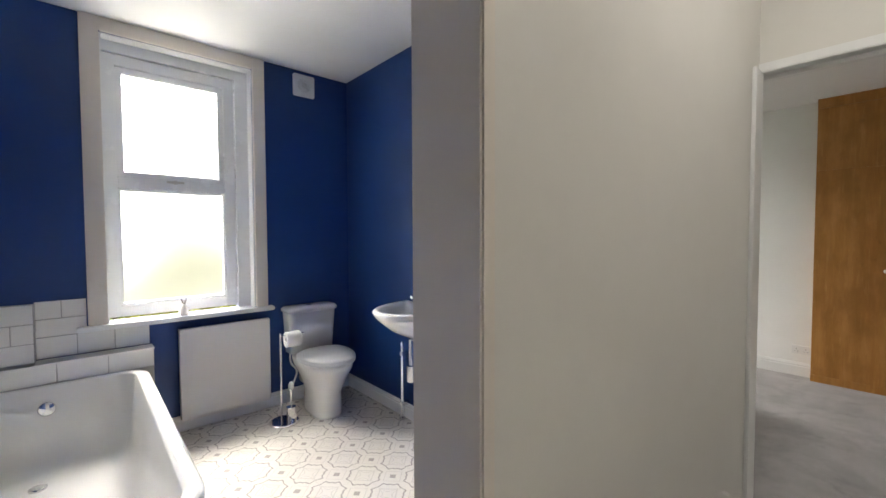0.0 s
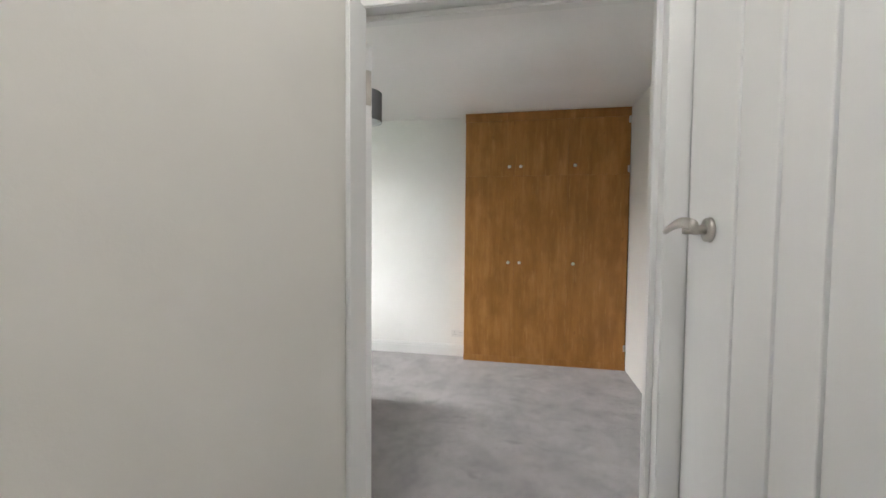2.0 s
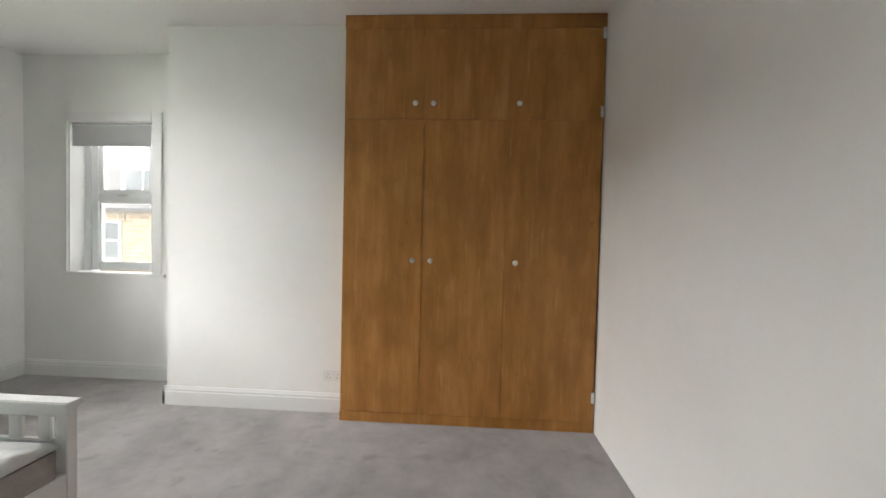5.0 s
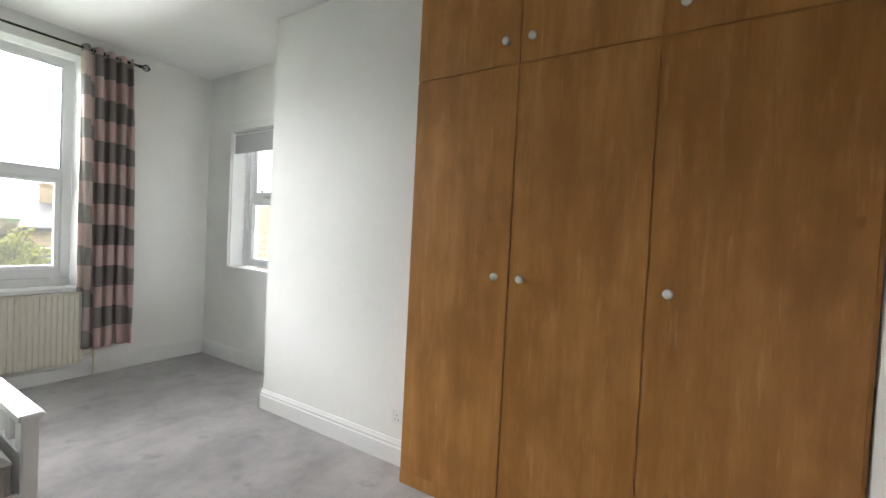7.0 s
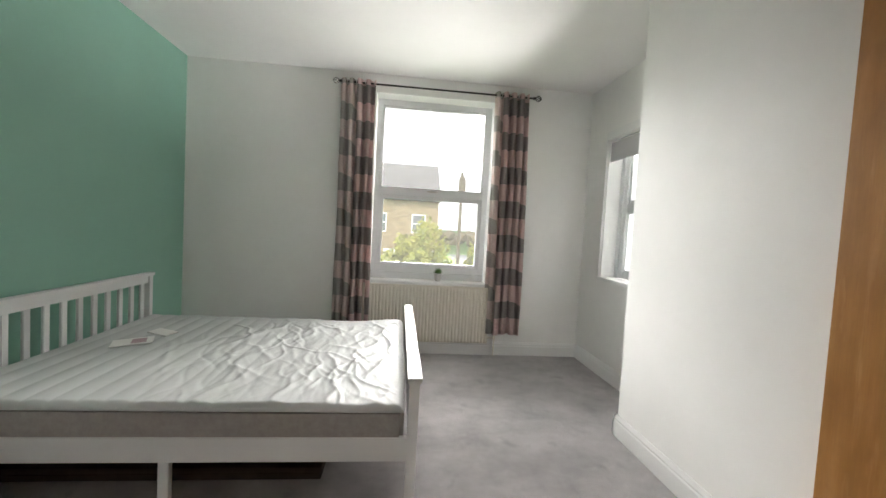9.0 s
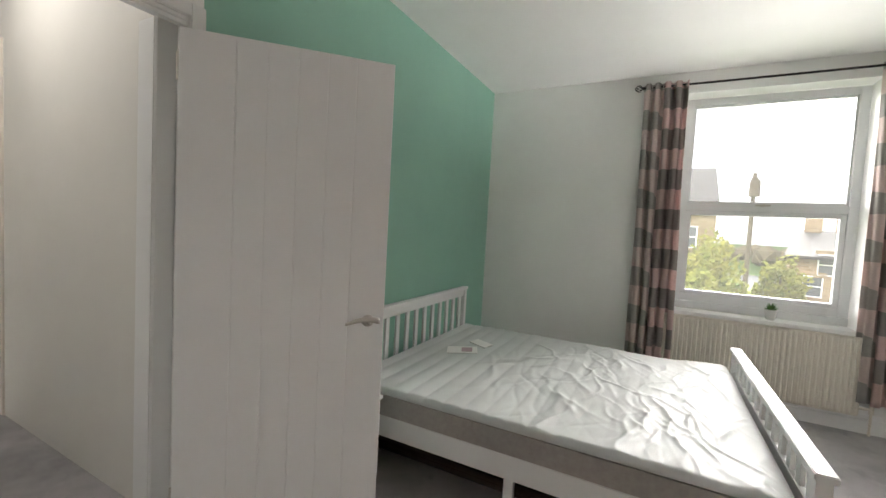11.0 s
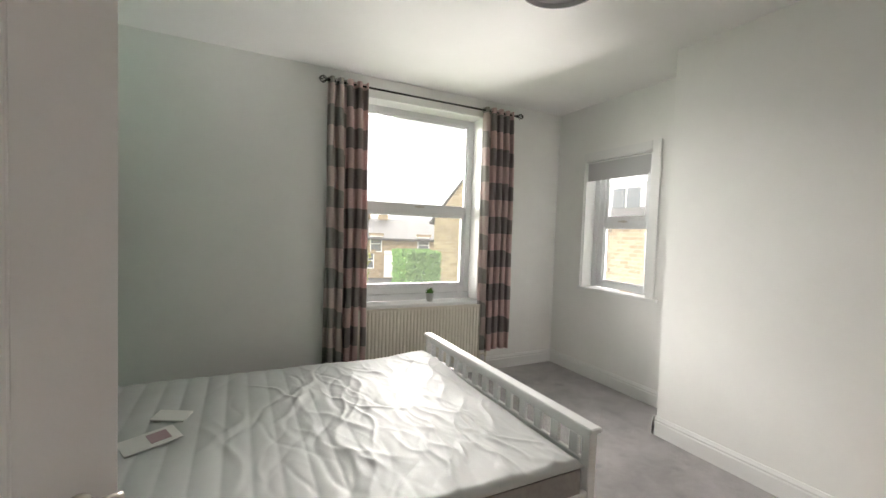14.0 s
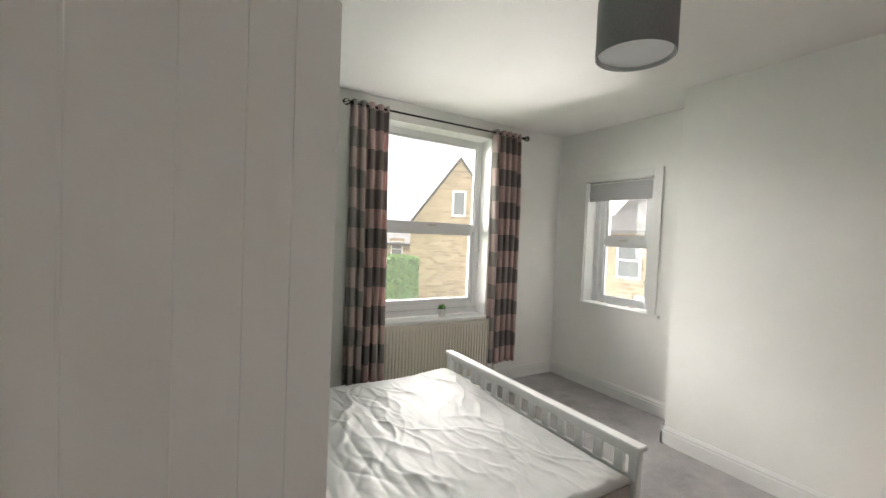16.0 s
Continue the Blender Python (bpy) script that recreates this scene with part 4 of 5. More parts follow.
# Roller blind in the small window
def blind():
    root = empty("roller_blind", EX - 0.02, EW0, EZ1)
    bm = bmesh.new()
    add_cyl(bm, (EX + 0.03, EW0 + 0.015, EZ1 - 0.03), (EX + 0.03, EW1 - 0.015, EZ1 - 0.03), 0.020, None, 20)
    under(root, finish("roller", bm, PLASTIC, None, smooth=False),
          boxes("cloth", BLIND, [(EX + 0.009, EX + 0.0105, EW0 + 0.025, EW1 - 0.025, EZ1 - 0.195, EZ1 - 0.03)]),
          boxes("bottom_bar", BLIND, [(EX + 0.005, EX + 0.015, EW0 + 0.025, EW1 - 0.025, EZ1 - 0.205, EZ1 - 0.19)], None, 0.003))
    tagged(root, "grey roller blind drawn nearly up in the small window", "roller blind")


blind()


# Ceiling pendant
def pendant():
    x, y, zb, zt, r = 3.97, 1.265, 2.232, 2.44, 0.139
    root = empty("pendant_lamp", x, y, CZ)
    bm = bmesh.new()
    add_lathe(bm, [(r, zb), (r, zt), (r - 0.003, zt), (r - 0.003, zb), (r, zb)], 48, Matrix.Translation((x, y, 0)))
    for f in bm.faces:
        c = f.calc_center_median() - Vector((x, y, 0))
        if Vector((c.x, c.y)).length < r - 0.002:
            f.material_index = 1
    sh = finish("shade", bm, [SHADE, SHADE_IN], None, smooth=False)
    bm = bmesh.new()
    add_lathe(bm, [(0.0, zb + 0.012), (r - 0.012, zb + 0.012), (r - 0.012, zb + 0.016), (0.0, zb + 0.016)], 40, Matrix.Translation((x, y, 0)))
    df = finish("diffuser", bm, SHADE_IN)
    bm = bmesh.new()
    add_cyl(bm, (x, y, zt - 0.02), (x, y, CZ - 0.02), 0.0035, None, 8)
    add_lathe(bm, [(0.05, CZ - 0.002), (0.048, CZ - 0.012), (0.02, CZ - 0.028), (0.006, CZ - 0.034)], 24, Matrix.Translation((x, y, 0)))
    add_cyl(bm, (x, y, zt - 0.06), (x, y, zt - 0.005), 0.018)
    for a in range(3):
        add_cyl(bm, (x, y, zt - 0.02), (x + (r - 0.002) * math.cos(a * 2.094), y + (r - 0.002) * math.sin(a * 2.094), zt - 0.006), 0.002, None, 6)
    fl = finish("flex", bm, PLASTIC)
    under(root, sh, df, fl)
    tagged(root, "grey drum pendant lampshade hanging from the ceiling", "pendant lamp")


pendant()


def pull_switch(x, y):
    root = empty("pull_cord_switch", x, y, CZ)
    bm = bmesh.new()
    add_lathe(bm, [(0.042, CZ - 0.001), (0.042, CZ - 0.014), (0.036, CZ - 0.030), (0.012, CZ - 0.038), (0.0, CZ - 0.038)], 28, Matrix.Translation((x, y, 0)))
    case = finish("case", bm, PLASTIC)
    bm = bmesh.new()
    add_cyl(bm, (x, y, CZ - 0.036), (x, y, 2.49), 0.0014, None, 6)
    cord = finish("cord", bm, PLASTIC)
    bm = bmesh.new()
    add_lathe(bm, [(0.0, 2.452), (0.009, 2.455), (0.010, 2.47), (0.004, 2.492), (0.0, 2.493)], 14, Matrix.Translation((x, y, 0)))
    under(root, case, cord, finish("acorn", bm, POT, None, smooth=True))
    tagged(root, "white ceiling pull switch with a cord and grey acorn", "pull switch")


pull_switch(4.10, -0.82)


def socket_outlet():
    root = empty("wall_socket", CX, 0.82, 0.27)
    P = [boxes("plate", PLASTIC, [(CX - 0.010, CX - 0.0005, 0.748, 0.894, 0.222, 0.308)], None, 0.003)]
    # Raised near-black slips colour in the shade of the pin holes
    its = []
    for cy in (0.785, 0.857):
        its += [(CX - 0.0108, CX - 0.0095, cy - 0.002, cy + 0.002, 0.268, 0.277), (CX - 0.0108, CX - 0.0095, cy - 0.014, cy - 0.008, 0.247, 0.251), (CX - 0.0108, CX - 0.0095, cy + 0.008, cy + 0.014, 0.247, 0.251)]
    P.append(tagged(boxes("pin_hole_shade", DARK, its), kind="stuff"))
    P += [boxes("switch", PLASTIC, [(CX - 0.014, CX - 0.0095, cy - 0.006, cy + 0.006, 0.286, 0.300)], None, 0.001) for cy in (0.790, 0.852)]
    under(root, *P)
    tagged(root, "white plastic double wall socket above the skirting", "wall socket")


socket_outlet()


def pot_plant(x, y, z):
    root = empty("pot_plant", x, y, z)
    bm = bmesh.new()
    add_lathe(bm, [(0.028, 0), (0.040, 0.068), (0.042, 0.082), (0.036, 0.082), (0.032, 0.066), (0.0, 0.066)], 20, Matrix.Translation((x, y, z)))
    p = finish("pot", bm, POT, smooth=False)
    bm = bmesh.new()
    for i in range(26):
        a, t = i * 2.4, 0.25 + 0.95 * (i / 26)
        ln = 0.078 - 0.018 * (i / 26)
        d = Vector((math.cos(a) * math.sin(t), math.sin(a) * math.sin(t), math.cos(t)))
        s = Vector((-math.sin(a), math.cos(a), 0))
        o = Vector((x, y, z + 0.064))
        up = d.cross(s) * 0.003
        q = [o, o + d * ln * 0.55 + s * 0.011, o + d * ln, o + d * ln * 0.55 - s * 0.011]
        vs = [bm.verts.new(c) for c in q] + [bm.verts.new(o + d * ln * 0.5 - up * 2)]
        bm.faces.new((vs[0], vs[1], vs[2], vs[3]))
        for e in range(4):
            bm.faces.new((vs[e], vs[4], vs[(e + 1) % 4]))
    lv = finish("leaves", bm, LEAF)
    under(root, p, lv)
    tagged(root, "small spiky green plant in a grey pot on the window board", "pot plant")


pot_plant(4.68, NY + 0.06, NZ0)

# ---- Bathroom ----
def rounded(x0, x1, y0, y1, z, r, n=8):
    pts = []
    for cx, cy, a0 in ((x1 - r, y1 - r, 0), (x0 + r, y1 - r, 90), (x0 + r, y0 + r, 180), (x1 - r, y0 + r, 270)):
        for i in range(n + 1):
            a = radians(a0 + 90 * i / n)
            pts.append((cx + r * math.cos(a), cy + r * math.sin(a), z))
    return pts


def bath():
    x0, x1, y0, y1, zr = -0.245, 0.58, 1.50, 3.195, 0.655
    root = empty("bath", x0, y0, LF)
    bm = bmesh.new()
    k = 0.055
    add_loft(bm, [rounded(x0 + 0.05, x1 - 0.05, y0 + 0.05, y1 - 0.01, LF, 0.10), rounded(x0 + 0.02, x1 - 0.02, y0 + 0.02, y1 - 0.005, LF + 0.30, 0.13), rounded(x0, x1, y0, y1, zr - 0.03, 0.15), rounded(x0, x1, y0, y1, zr - 0.006, 0.15), rounded(x0 + 0.006, x1 - 0.006, y0 + 0.006, y1 - 0.003, zr, 0.147),
                  rounded(x0 + k, x1 - k, y0 + k, y1 - 0.045, zr, 0.10), rounded(x0 + k + 0.006, x1 - k - 0.006, y0 + k + 0.006, y1 - 0.05, zr - 0.008, 0.10), rounded(x0 + 0.09, x1 - 0.09, y0 + 0.16, y1 - 0.09, zr - 0.25, 0.10),
                  rounded(x0 + 0.12, x1 - 0.12, y0 + 0.26, y1 - 0.13, zr - 0.37, 0.10), rounded(x0 + 0.18, x1 - 0.18, y0 + 0.36, y1 - 0.20, zr - 0.40, 0.09)], True, True)
    P = [finish("tub", bm, ACRYLIC, None, smooth=True)]
    bm = bmesh.new()
    add_lathe(bm, [(0.034, 0.0), (0.034, 0.006), (0.024, 0.011), (0.0, 0.012)], 24, Matrix.Translation((0.12, 2.84, zr - 0.40)))
    P.append(tagged(finish("waste", bm, CHROME, None, smooth=True), "chrome waste"))
    bm = bmesh.new()
    add_lathe(bm, [(0.036, 0.0), (0.036, 0.008), (0.026, 0.014), (0.0, 0.015)], 24, Matrix.Translation((0.145, y1 - 0.068, zr - 0.115)) @ Matrix.Rotation(radians(80), 4, "X"))
    P.append(tagged(finish("overflow", bm, CHROME, None, smooth=True), "chrome overflow"))
    under(root, *P)
    tagged(root, "white acrylic bath with a rounded corner below the tiles", "bath")


bath()


def basin():
    bx, by, z = BX - 0.003, 2.20, 0.985
    root = empty("wash_basin", bx, by, LF)
    def arc(rx, ry, zz):
        return [(bx - rx * math.sin(math.pi * i / 20) if 0 < i < 20 else bx, by + ry * math.cos(math.pi * i / 20), zz) for i in range(21)]
    bm = bmesh.new()
    add_loft(bm, [arc(0.16, 0.10, z - 0.20), arc(0.30, 0.22, z - 0.13), arc(0.40, 0.275, z - 0.045), arc(0.42, 0.285, z - 0.008), arc(0.41, 0.28, z), arc(0.37, 0.245, z - 0.002), arc(0.34, 0.22, z - 0.03), arc(0.2, 0.12, z - 0.11)], True, True)
    b = finish("bowl", bm, CERAMIC, None, smooth=True)
    bm = bmesh.new()
    add_cyl(bm, (bx - 0.17, by, z - 0.2), (bx - 0.17, by, z - 0.36), 0.018)
    add_cyl(bm, (bx - 0.17, by, z - 0.36), (bx - 0.17, by, z - 0.46), 0.032)
    add_cyl(bm, (bx - 0.17, by, z - 0.43), (bx, by, z - 0.43), 0.016)
    trap = finish("trap", bm, CHROME)
    bm = bmesh.new()
    add_cyl(bm, (bx - 0.05, by, z - 0.005), (bx - 0.05, by, z + 0.11), 0.02)
    add_cyl(bm, (bx - 0.05, by, z + 0.09), (bx - 0.17, by, z + 0.07), 0.012)
    t = finish("tap", bm, CHROME)
    under(root, b, tagged(t, "chrome tap"), tagged(trap, "chrome bottle trap"))
    tagged(root, "white ceramic wall-hung wash basin", "wash basin")


basin()
pipe_ob = tube("towel_rail", [(BX - 0.05, 2.47, LF + 0.55), (BX - 0.05, 2.47, LF + 0.02)], 0.012, CHROME)
for fz in (0.10, 0.45):
    under(pipe_ob, boxes("bracket", CHROME, [(BX - 0.065, BX - 0.001, 2.455, 2.485, LF + fz, LF + fz + 0.03)], None, 0.004))
under(pipe_ob, boxes("floor_collar", CHROME, [(BX - 0.068, BX - 0.032, 2.452, 2.488, LF, LF + 0.02)], None, 0.004))
tagged(pipe_ob, "upright chrome pipe on the blue wall near the basin", "pipe")


def toilet():
    cx, yb, z0 = 1.61, BY - 0.02, LF
    root = empty("toilet", cx, yb, z0)
    P = []
    bm = bmesh.new()
    add_loft(bm, [rounded(cx - 0.165, cx + 0.165, yb - 0.165, yb, z0 + 0.41, 0.04), rounded(cx - 0.185, cx + 0.185, yb - 0.18, yb, z0 + 0.72, 0.045)])
    P.append(finish("cistern", bm, CERAMIC, None, smooth=True))
    bm = bmesh.new()
    add_loft(bm, [rounded(cx - 0.195, cx + 0.195, yb - 0.192, yb + 0.004, z0 + 0.722, 0.045), rounded(cx - 0.197, cx + 0.197, yb - 0.194, yb + 0.004, z0 + 0.742, 0.045), rounded(cx - 0.185, cx + 0.185, yb - 0.18, yb - 0.008, z0 + 0.755, 0.045)])
    P.append(finish("cistern_lid", bm, CERAMIC, None, smooth=True))
    bm = bmesh.new()
    add_lathe(bm, [(0.022, z0 + 0.754), (0.022, z0 + 0.760), (0.0, z0 + 0.762)], 20, Matrix.Translation((cx, yb - 0.09, 0)))
    P.append(finish("flush_button", bm, CHROME))

    def oval(w, front, back, z, n=28, flat=0.6):
        pts = []
        for i in range(n):
            a = 2 * math.pi * i / n
            s, c = math.sin(a), math.cos(a)
            ln = front if s < 0 else back
            pts.append((cx + w * math.copysign(abs(c) ** 0.85, c), yb - 0.36 + ln * math.copysign(abs(s) ** (1 if s < 0 else flat), s), z))
        return pts
    bm = bmesh.new()
    add_loft(bm, [oval(0.105, 0.13, 0.26, z0), oval(0.105, 0.135, 0.26, z0 + 0.02), oval(0.10, 0.13, 0.26, z0 + 0.17), oval(0.135, 0.18, 0.30, z0 + 0.27), oval(0.172, 0.235, 0.34, z0 + 0.35), oval(0.18, 0.25, 0.34, z0 + 0.40)])
    P.append(finish("pan", bm, CERAMIC, None, smooth=True))
    bm = bmesh.new()
    add_loft(bm, [oval(0.185, 0.262, 0.165, z0 + 0.402), oval(0.19, 0.268, 0.165, z0 + 0.408), oval(0.19, 0.268, 0.165, z0 + 0.422), oval(0.188, 0.265, 0.165, z0 + 0.426), oval(0.19, 0.268, 0.165, z0 + 0.43), oval(0.188, 0.265, 0.163, z0 + 0.442), oval(0.165, 0.24, 0.15, z0 + 0.452)])
    P.append(tagged(finish("seat_and_lid", bm, PLASTIC, None, smooth=True), "closed white seat lid"))
    P.append(tube("supply_hose", [(cx - 0.14, yb - 0.06, z0 + 0.41), (cx - 0.16, yb - 0.08, z0 + 0.33), (cx - 0.08, yb - 0.06, z0 + 0.26), (cx - 0.12, yb - 0.05, z0 + 0.15), (cx - 0.13, yb - 0.02, z0 + 0.12)], 0.007, PLASTIC))
    bm = bmesh.new()
    add_cyl(bm, (cx, yb - 0.10, z0 + 0.18), (cx, yb, z0 + 0.18), 0.055)
    add_cyl(bm, (cx + 0.15, yb - 0.03, z0), (cx + 0.15, yb - 0.03, z0 + 0.2), 0.05)
    add_cyl(bm, (cx, yb - 0.05, z0 + 0.18), (cx + 0.15, yb - 0.03, z0 + 0.12), 0.05)
    P.append(finish("soil_pipe", bm, mottled("grey_pipe", (0.25, 0.25, 0.25), (0.3, 0.3, 0.3), 20, 0.5)))
    under(root, *P)
    tagged(root, "white ceramic close-coupled toilet with its lid down", "toilet")


toilet()


def roll_stand():
    x, y = 1.325, 2.985
    root = empty("toilet_roll_stand", x, y, LF)
    bm = bmesh.new()
    add_lathe(bm, [(0.10, LF), (0.10, LF + 0.006), (0.092, LF + 0.011), (0.0, LF + 0.012)], 32, Matrix.Translation((x, y, 0)))
    add_cyl(bm, (x - 0.015, y + 0.01, LF + 0.01), (x - 0.015, y + 0.01, LF + 0.62), 0.0065)
    add_cyl(bm, (x - 0.015, y + 0.01, LF + 0.60), (x + 0.15, y + 0.01, LF + 0.60), 0.005)
    add_cyl(bm, (x + 0.045, y - 0.01, LF + 0.01), (x + 0.045, y - 0.01, LF + 0.10), 0.034)
    add_cyl(bm, (x + 0.045, y - 0.01, LF + 0.1), (x + 0.045, y - 0.01, LF + 0.22), 0.006)
    st = finish("stand", bm, CHROME)
    bm = bmesh.new()
    add_lathe(bm, [(0.008, 0), (0.017, 0.008), (0.019, 0.03), (0.012, 0.052), (0.0, 0.056)], 16, Matrix.Translation((x + 0.045, y - 0.01, LF + 0.22)))
    kn = finish("brush_knob", bm, PLASTIC, smooth=True)
    bm = bmesh.new()
    add_lathe(bm, [(0.02, 0.0), (0.05, 0.0), (0.053, 0.004), (0.053, 0.096), (0.05, 0.1), (0.02, 0.1), (0.02, 0.0)], 28, Matrix.Translation((x + 0.02, y + 0.01, LF + 0.568)) @ Matrix.Rotation(radians(90), 4, "Y"))
    under(root, st, kn, finish("paper_roll", bm, PAPER, smooth=False))
    tagged(root, "chrome toilet roll and brush stand with a white roll", "toilet roll stand")


roll_stand()


def fan():
    root = empty("extractor_fan", 1.63, BY, 2.62)
    P = [boxes("case", PLASTIC, [(1.55, 1.715, BY - 0.035, BY - 0.001, 2.525, 2.69)], None, 0.006)]
    bm = bmesh.new()
    for r in (0.05, 0.04, 0.03):
        add_lathe(bm, [(r, 0), (r, 0.004), (r - 0.004, 0.004), (r - 0.004, 0), (r, 0)], 32, Matrix.Translation((1.632, BY - 0.036, 2.607)) @ Matrix.Rotation(radians(90), 4, "X"))
    P.append(finish("grille", bm, PLASTIC))
    bm = bmesh.new()
    add_lathe(bm, [(0.0, 0), (0.053, 0), (0.053, 0.001), (0.0, 0.001)], 32, Matrix.Translation((1.632, BY - 0.035, 2.607)) @ Matrix.Rotation(radians(90), 4, "X"))
    P.append(finish("vent", bm, POT))
    under(root, *P)
    tagged(root, "square white extractor fan on the blue wall", "extractor fan")


fan()


def diffuser():
    x, y, z = 0.80, BY + 0.0, BZ0
    root = empty("reed_diffuser", x, y, z)
    bm = bmesh.new()
    add_lathe(bm, [(0.022, 0), (0.028, 0.01), (0.028, 0.045), (0.014, 0.062), (0.013, 0.075), (0.0, 0.075)], 20, Matrix.Translation((x, y, z)))
    b = finish("bottle", bm, CERAMIC, smooth=True)
    bm = bmesh.new()
    for i in range(5):
        a = i * 1.3
        add_cyl(bm, (x, y, z + 0.06), (x + 0.025 * math.cos(a), y + 0.025 * math.sin(a), z + 0.125), 0.0016, None, 6)
    under(root, b, finish("reeds", bm, CARDBOARD))
    tagged(root, "small white reed diffuser on the bathroom window board", "reed diffuser")


diffuser()


# ---- Outside: street of stone houses, hedge, shrub ----
GZ = -3.1
structure(boxes("ground", GRASS, [(-900, 900, -900, 1500, GZ - 1, GZ)]), "rough grass ground beyond the house", "ground")
structure(boxes("road", ASPHALT, [(12.5, 18.5, -60, 70, GZ + 0.004, GZ + 0.02)]), "grey asphalt street between the houses", "road")


def house(name, m, length, depth, eaves, ridge, stone, bays, label, chimneys=(0.1, 0.9), rows=2, dormers=()):
    """A gabled stone house: its long front along local x at y=0, depth towards +y, ground at z=0."""
    root = empty(name)
    root.matrix_world = m
    bm = bmesh.new()
    a = [(0, 0, 0), (0, depth, 0), (0, depth, eaves), (0, depth / 2, ridge), (0, 0, eaves)]
    add_loft(bm, [a, [(length, y, z) for _, y, z in a]])
    w = finish("wall", bm, stone, root)
    bm = bmesh.new()
    for s in (0, 1):
        y0, y1 = (-0.3, depth / 2) if s == 0 else (depth + 0.3, depth / 2)
        drop = (ridge - eaves) / (depth / 2) * 0.3
        prof = [(y0, eaves - drop + 0.06), (y1, ridge + 0.06), (y1, ridge + 0.18), (y0, eaves - drop + 0.18)]
        add_loft(bm, [[(-0.15, y, z) for y, z in prof], [(length + 0.15, y, z) for y, z in prof]])
    finish("roof", bm, SLATE, root)
    bm = bmesh.new()
    add_box(bm, -0.15, length + 0.15, -0.42, -0.30, eaves - 0.16, eaves - 0.04)
    finish("gutter", bm, BLACK_METAL, root)
    bw = length / bays
    for i in range(bays):
        for r in range(rows):
            z = 0.9 + r * (eaves - 0.6) / rows
            for ox in ((0.5,) if r else (0.34,)):
                wx = (i + ox) * bw
                boxes("window", UPVC, [(wx - 0.55, wx - 0.47, -0.05, 0.02, z, z + 1.5), (wx + 0.47, wx + 0.55, -0.05, 0.02, z, z + 1.5), (wx - 0.47, wx + 0.47, -0.05, 0.02, z, z + 0.08), (wx - 0.47, wx + 0.47, -0.05, 0.02, z + 1.42, z + 1.5), (wx - 0.47, wx + 0.47, -0.05, 0.02, z + 0.72, z + 0.79)], root)
                boxes("pane", DARKPANE, [(wx - 0.47, wx + 0.47, -0.02, 0.015, z + 0.08, z + 1.42)], root)
                boxes("lintel", STONE_A, [(wx - 0.7, wx + 0.7, -0.05, 0.02, z + 1.51, z + 1.75)], root)
                boxes("sill", STONE_A, [(wx - 0.7, wx + 0.7, -0.09, 0.02, z - 0.16, z - 0.01)], root)
        dx = (i + 0.78) * bw
        boxes("door", GLOSS, [(dx - 0.45, dx + 0.45, -0.05, 0.02, 0.1, 2.2)], root)
        boxes("fanlight", UPVC, [(dx - 0.45, dx + 0.45, -0.045, 0.02, 2.25, 2.6)], root)
    if len(chimneys) < 2:
        gy = depth / 2
        boxes("gable_window", UPVC, [(-0.04, 0.01, gy - 0.4, gy + 0.4, eaves + 0.5, eaves + 2.0)], root)
        boxes("pane", DARKPANE, [(-0.05, 0.01, gy - 0.3, gy + 0.3, eaves + 0.6, eaves + 1.9)], root)
    for c in chimneys:
        x = length * c
        bm = bmesh.new()
        add_box(bm, x - 0.5, x + 0.5, depth / 2 - 0.35, depth / 2 + 0.35, ridge - 0.5, ridge + 1.3)
        add_box(bm, x - 0.58, x + 0.58, depth / 2 - 0.43, depth / 2 + 0.43, ridge + 1.3, ridge + 1.45)
        for q in (-0.3, 0.0, 0.3):
            add_cyl(bm, (x + q, depth / 2, ridge + 1.45), (x + q, depth / 2, ridge + 1.9), 0.12, 0.09, 10)
        finish("chimney", bm, stone, root)
    for d in dormers:
        x = length * d
        bm = bmesh.new()
        add_box(bm, x - 0.9, x + 0.9, 0.6, depth / 2, eaves + 0.2, eaves + 1.7)
        add_loft(bm, [[(x - 1.05, 0.45, eaves + 1.7), (x + 1.05, 0.45, eaves + 1.7), (x, 0.45, eaves + 2.4)], [(x - 1.05, depth / 2, eaves + 1.7), (x + 1.05, depth / 2, eaves + 1.7), (x, depth / 2, eaves + 2.4)]])
        finish("dormer", bm, UPVC, root)
        boxes("dormer_pane", DARKPANE, [(x - 0.7, x - 0.05, 0.57, 0.59, eaves + 0.5, eaves + 1.5), (x + 0.05, x + 0.7, 0.57, 0.59, eaves + 0.5, eaves + 1.5)], root)
    tagged(root, label, "house")
    return root


# terrace across the street, seen through the small window: front faces west
house("terraced_house", pose(17.5, 15, GZ, 0, 0, -90), 24, 7, 5.2, 8.0, STONE_B, 8, "buff stone terrace with white windows and slate roof", (0.2, 0.6), 2, (0.1, 0.3, 0.5))
# house whose gable faces this one
house("gabled_house", pose(18.0, 18.9, GZ, 0, 0, 57), 9, 5.6, 5.3, 9.1, STONE_A, 3, "buff stone house showing its tall gable", ())
# terrace to the north
house("terraced_house", pose(12.3, 37.5, GZ, 0, 0, -20), 22, 8, 3.7, 5.5, STONE_A, 5, "long low stone terrace with chimneys beyond the garden", (0.04, 0.12, 0.5, 0.86))
# house up the slope to the north
house("detached_house", pose(-2.0, 32, GZ, 0, 0, 0), 9.2, 8, 6.6, 9.7, STONE_A, 3, "stone house with a grey slate roof among shrubs", ())


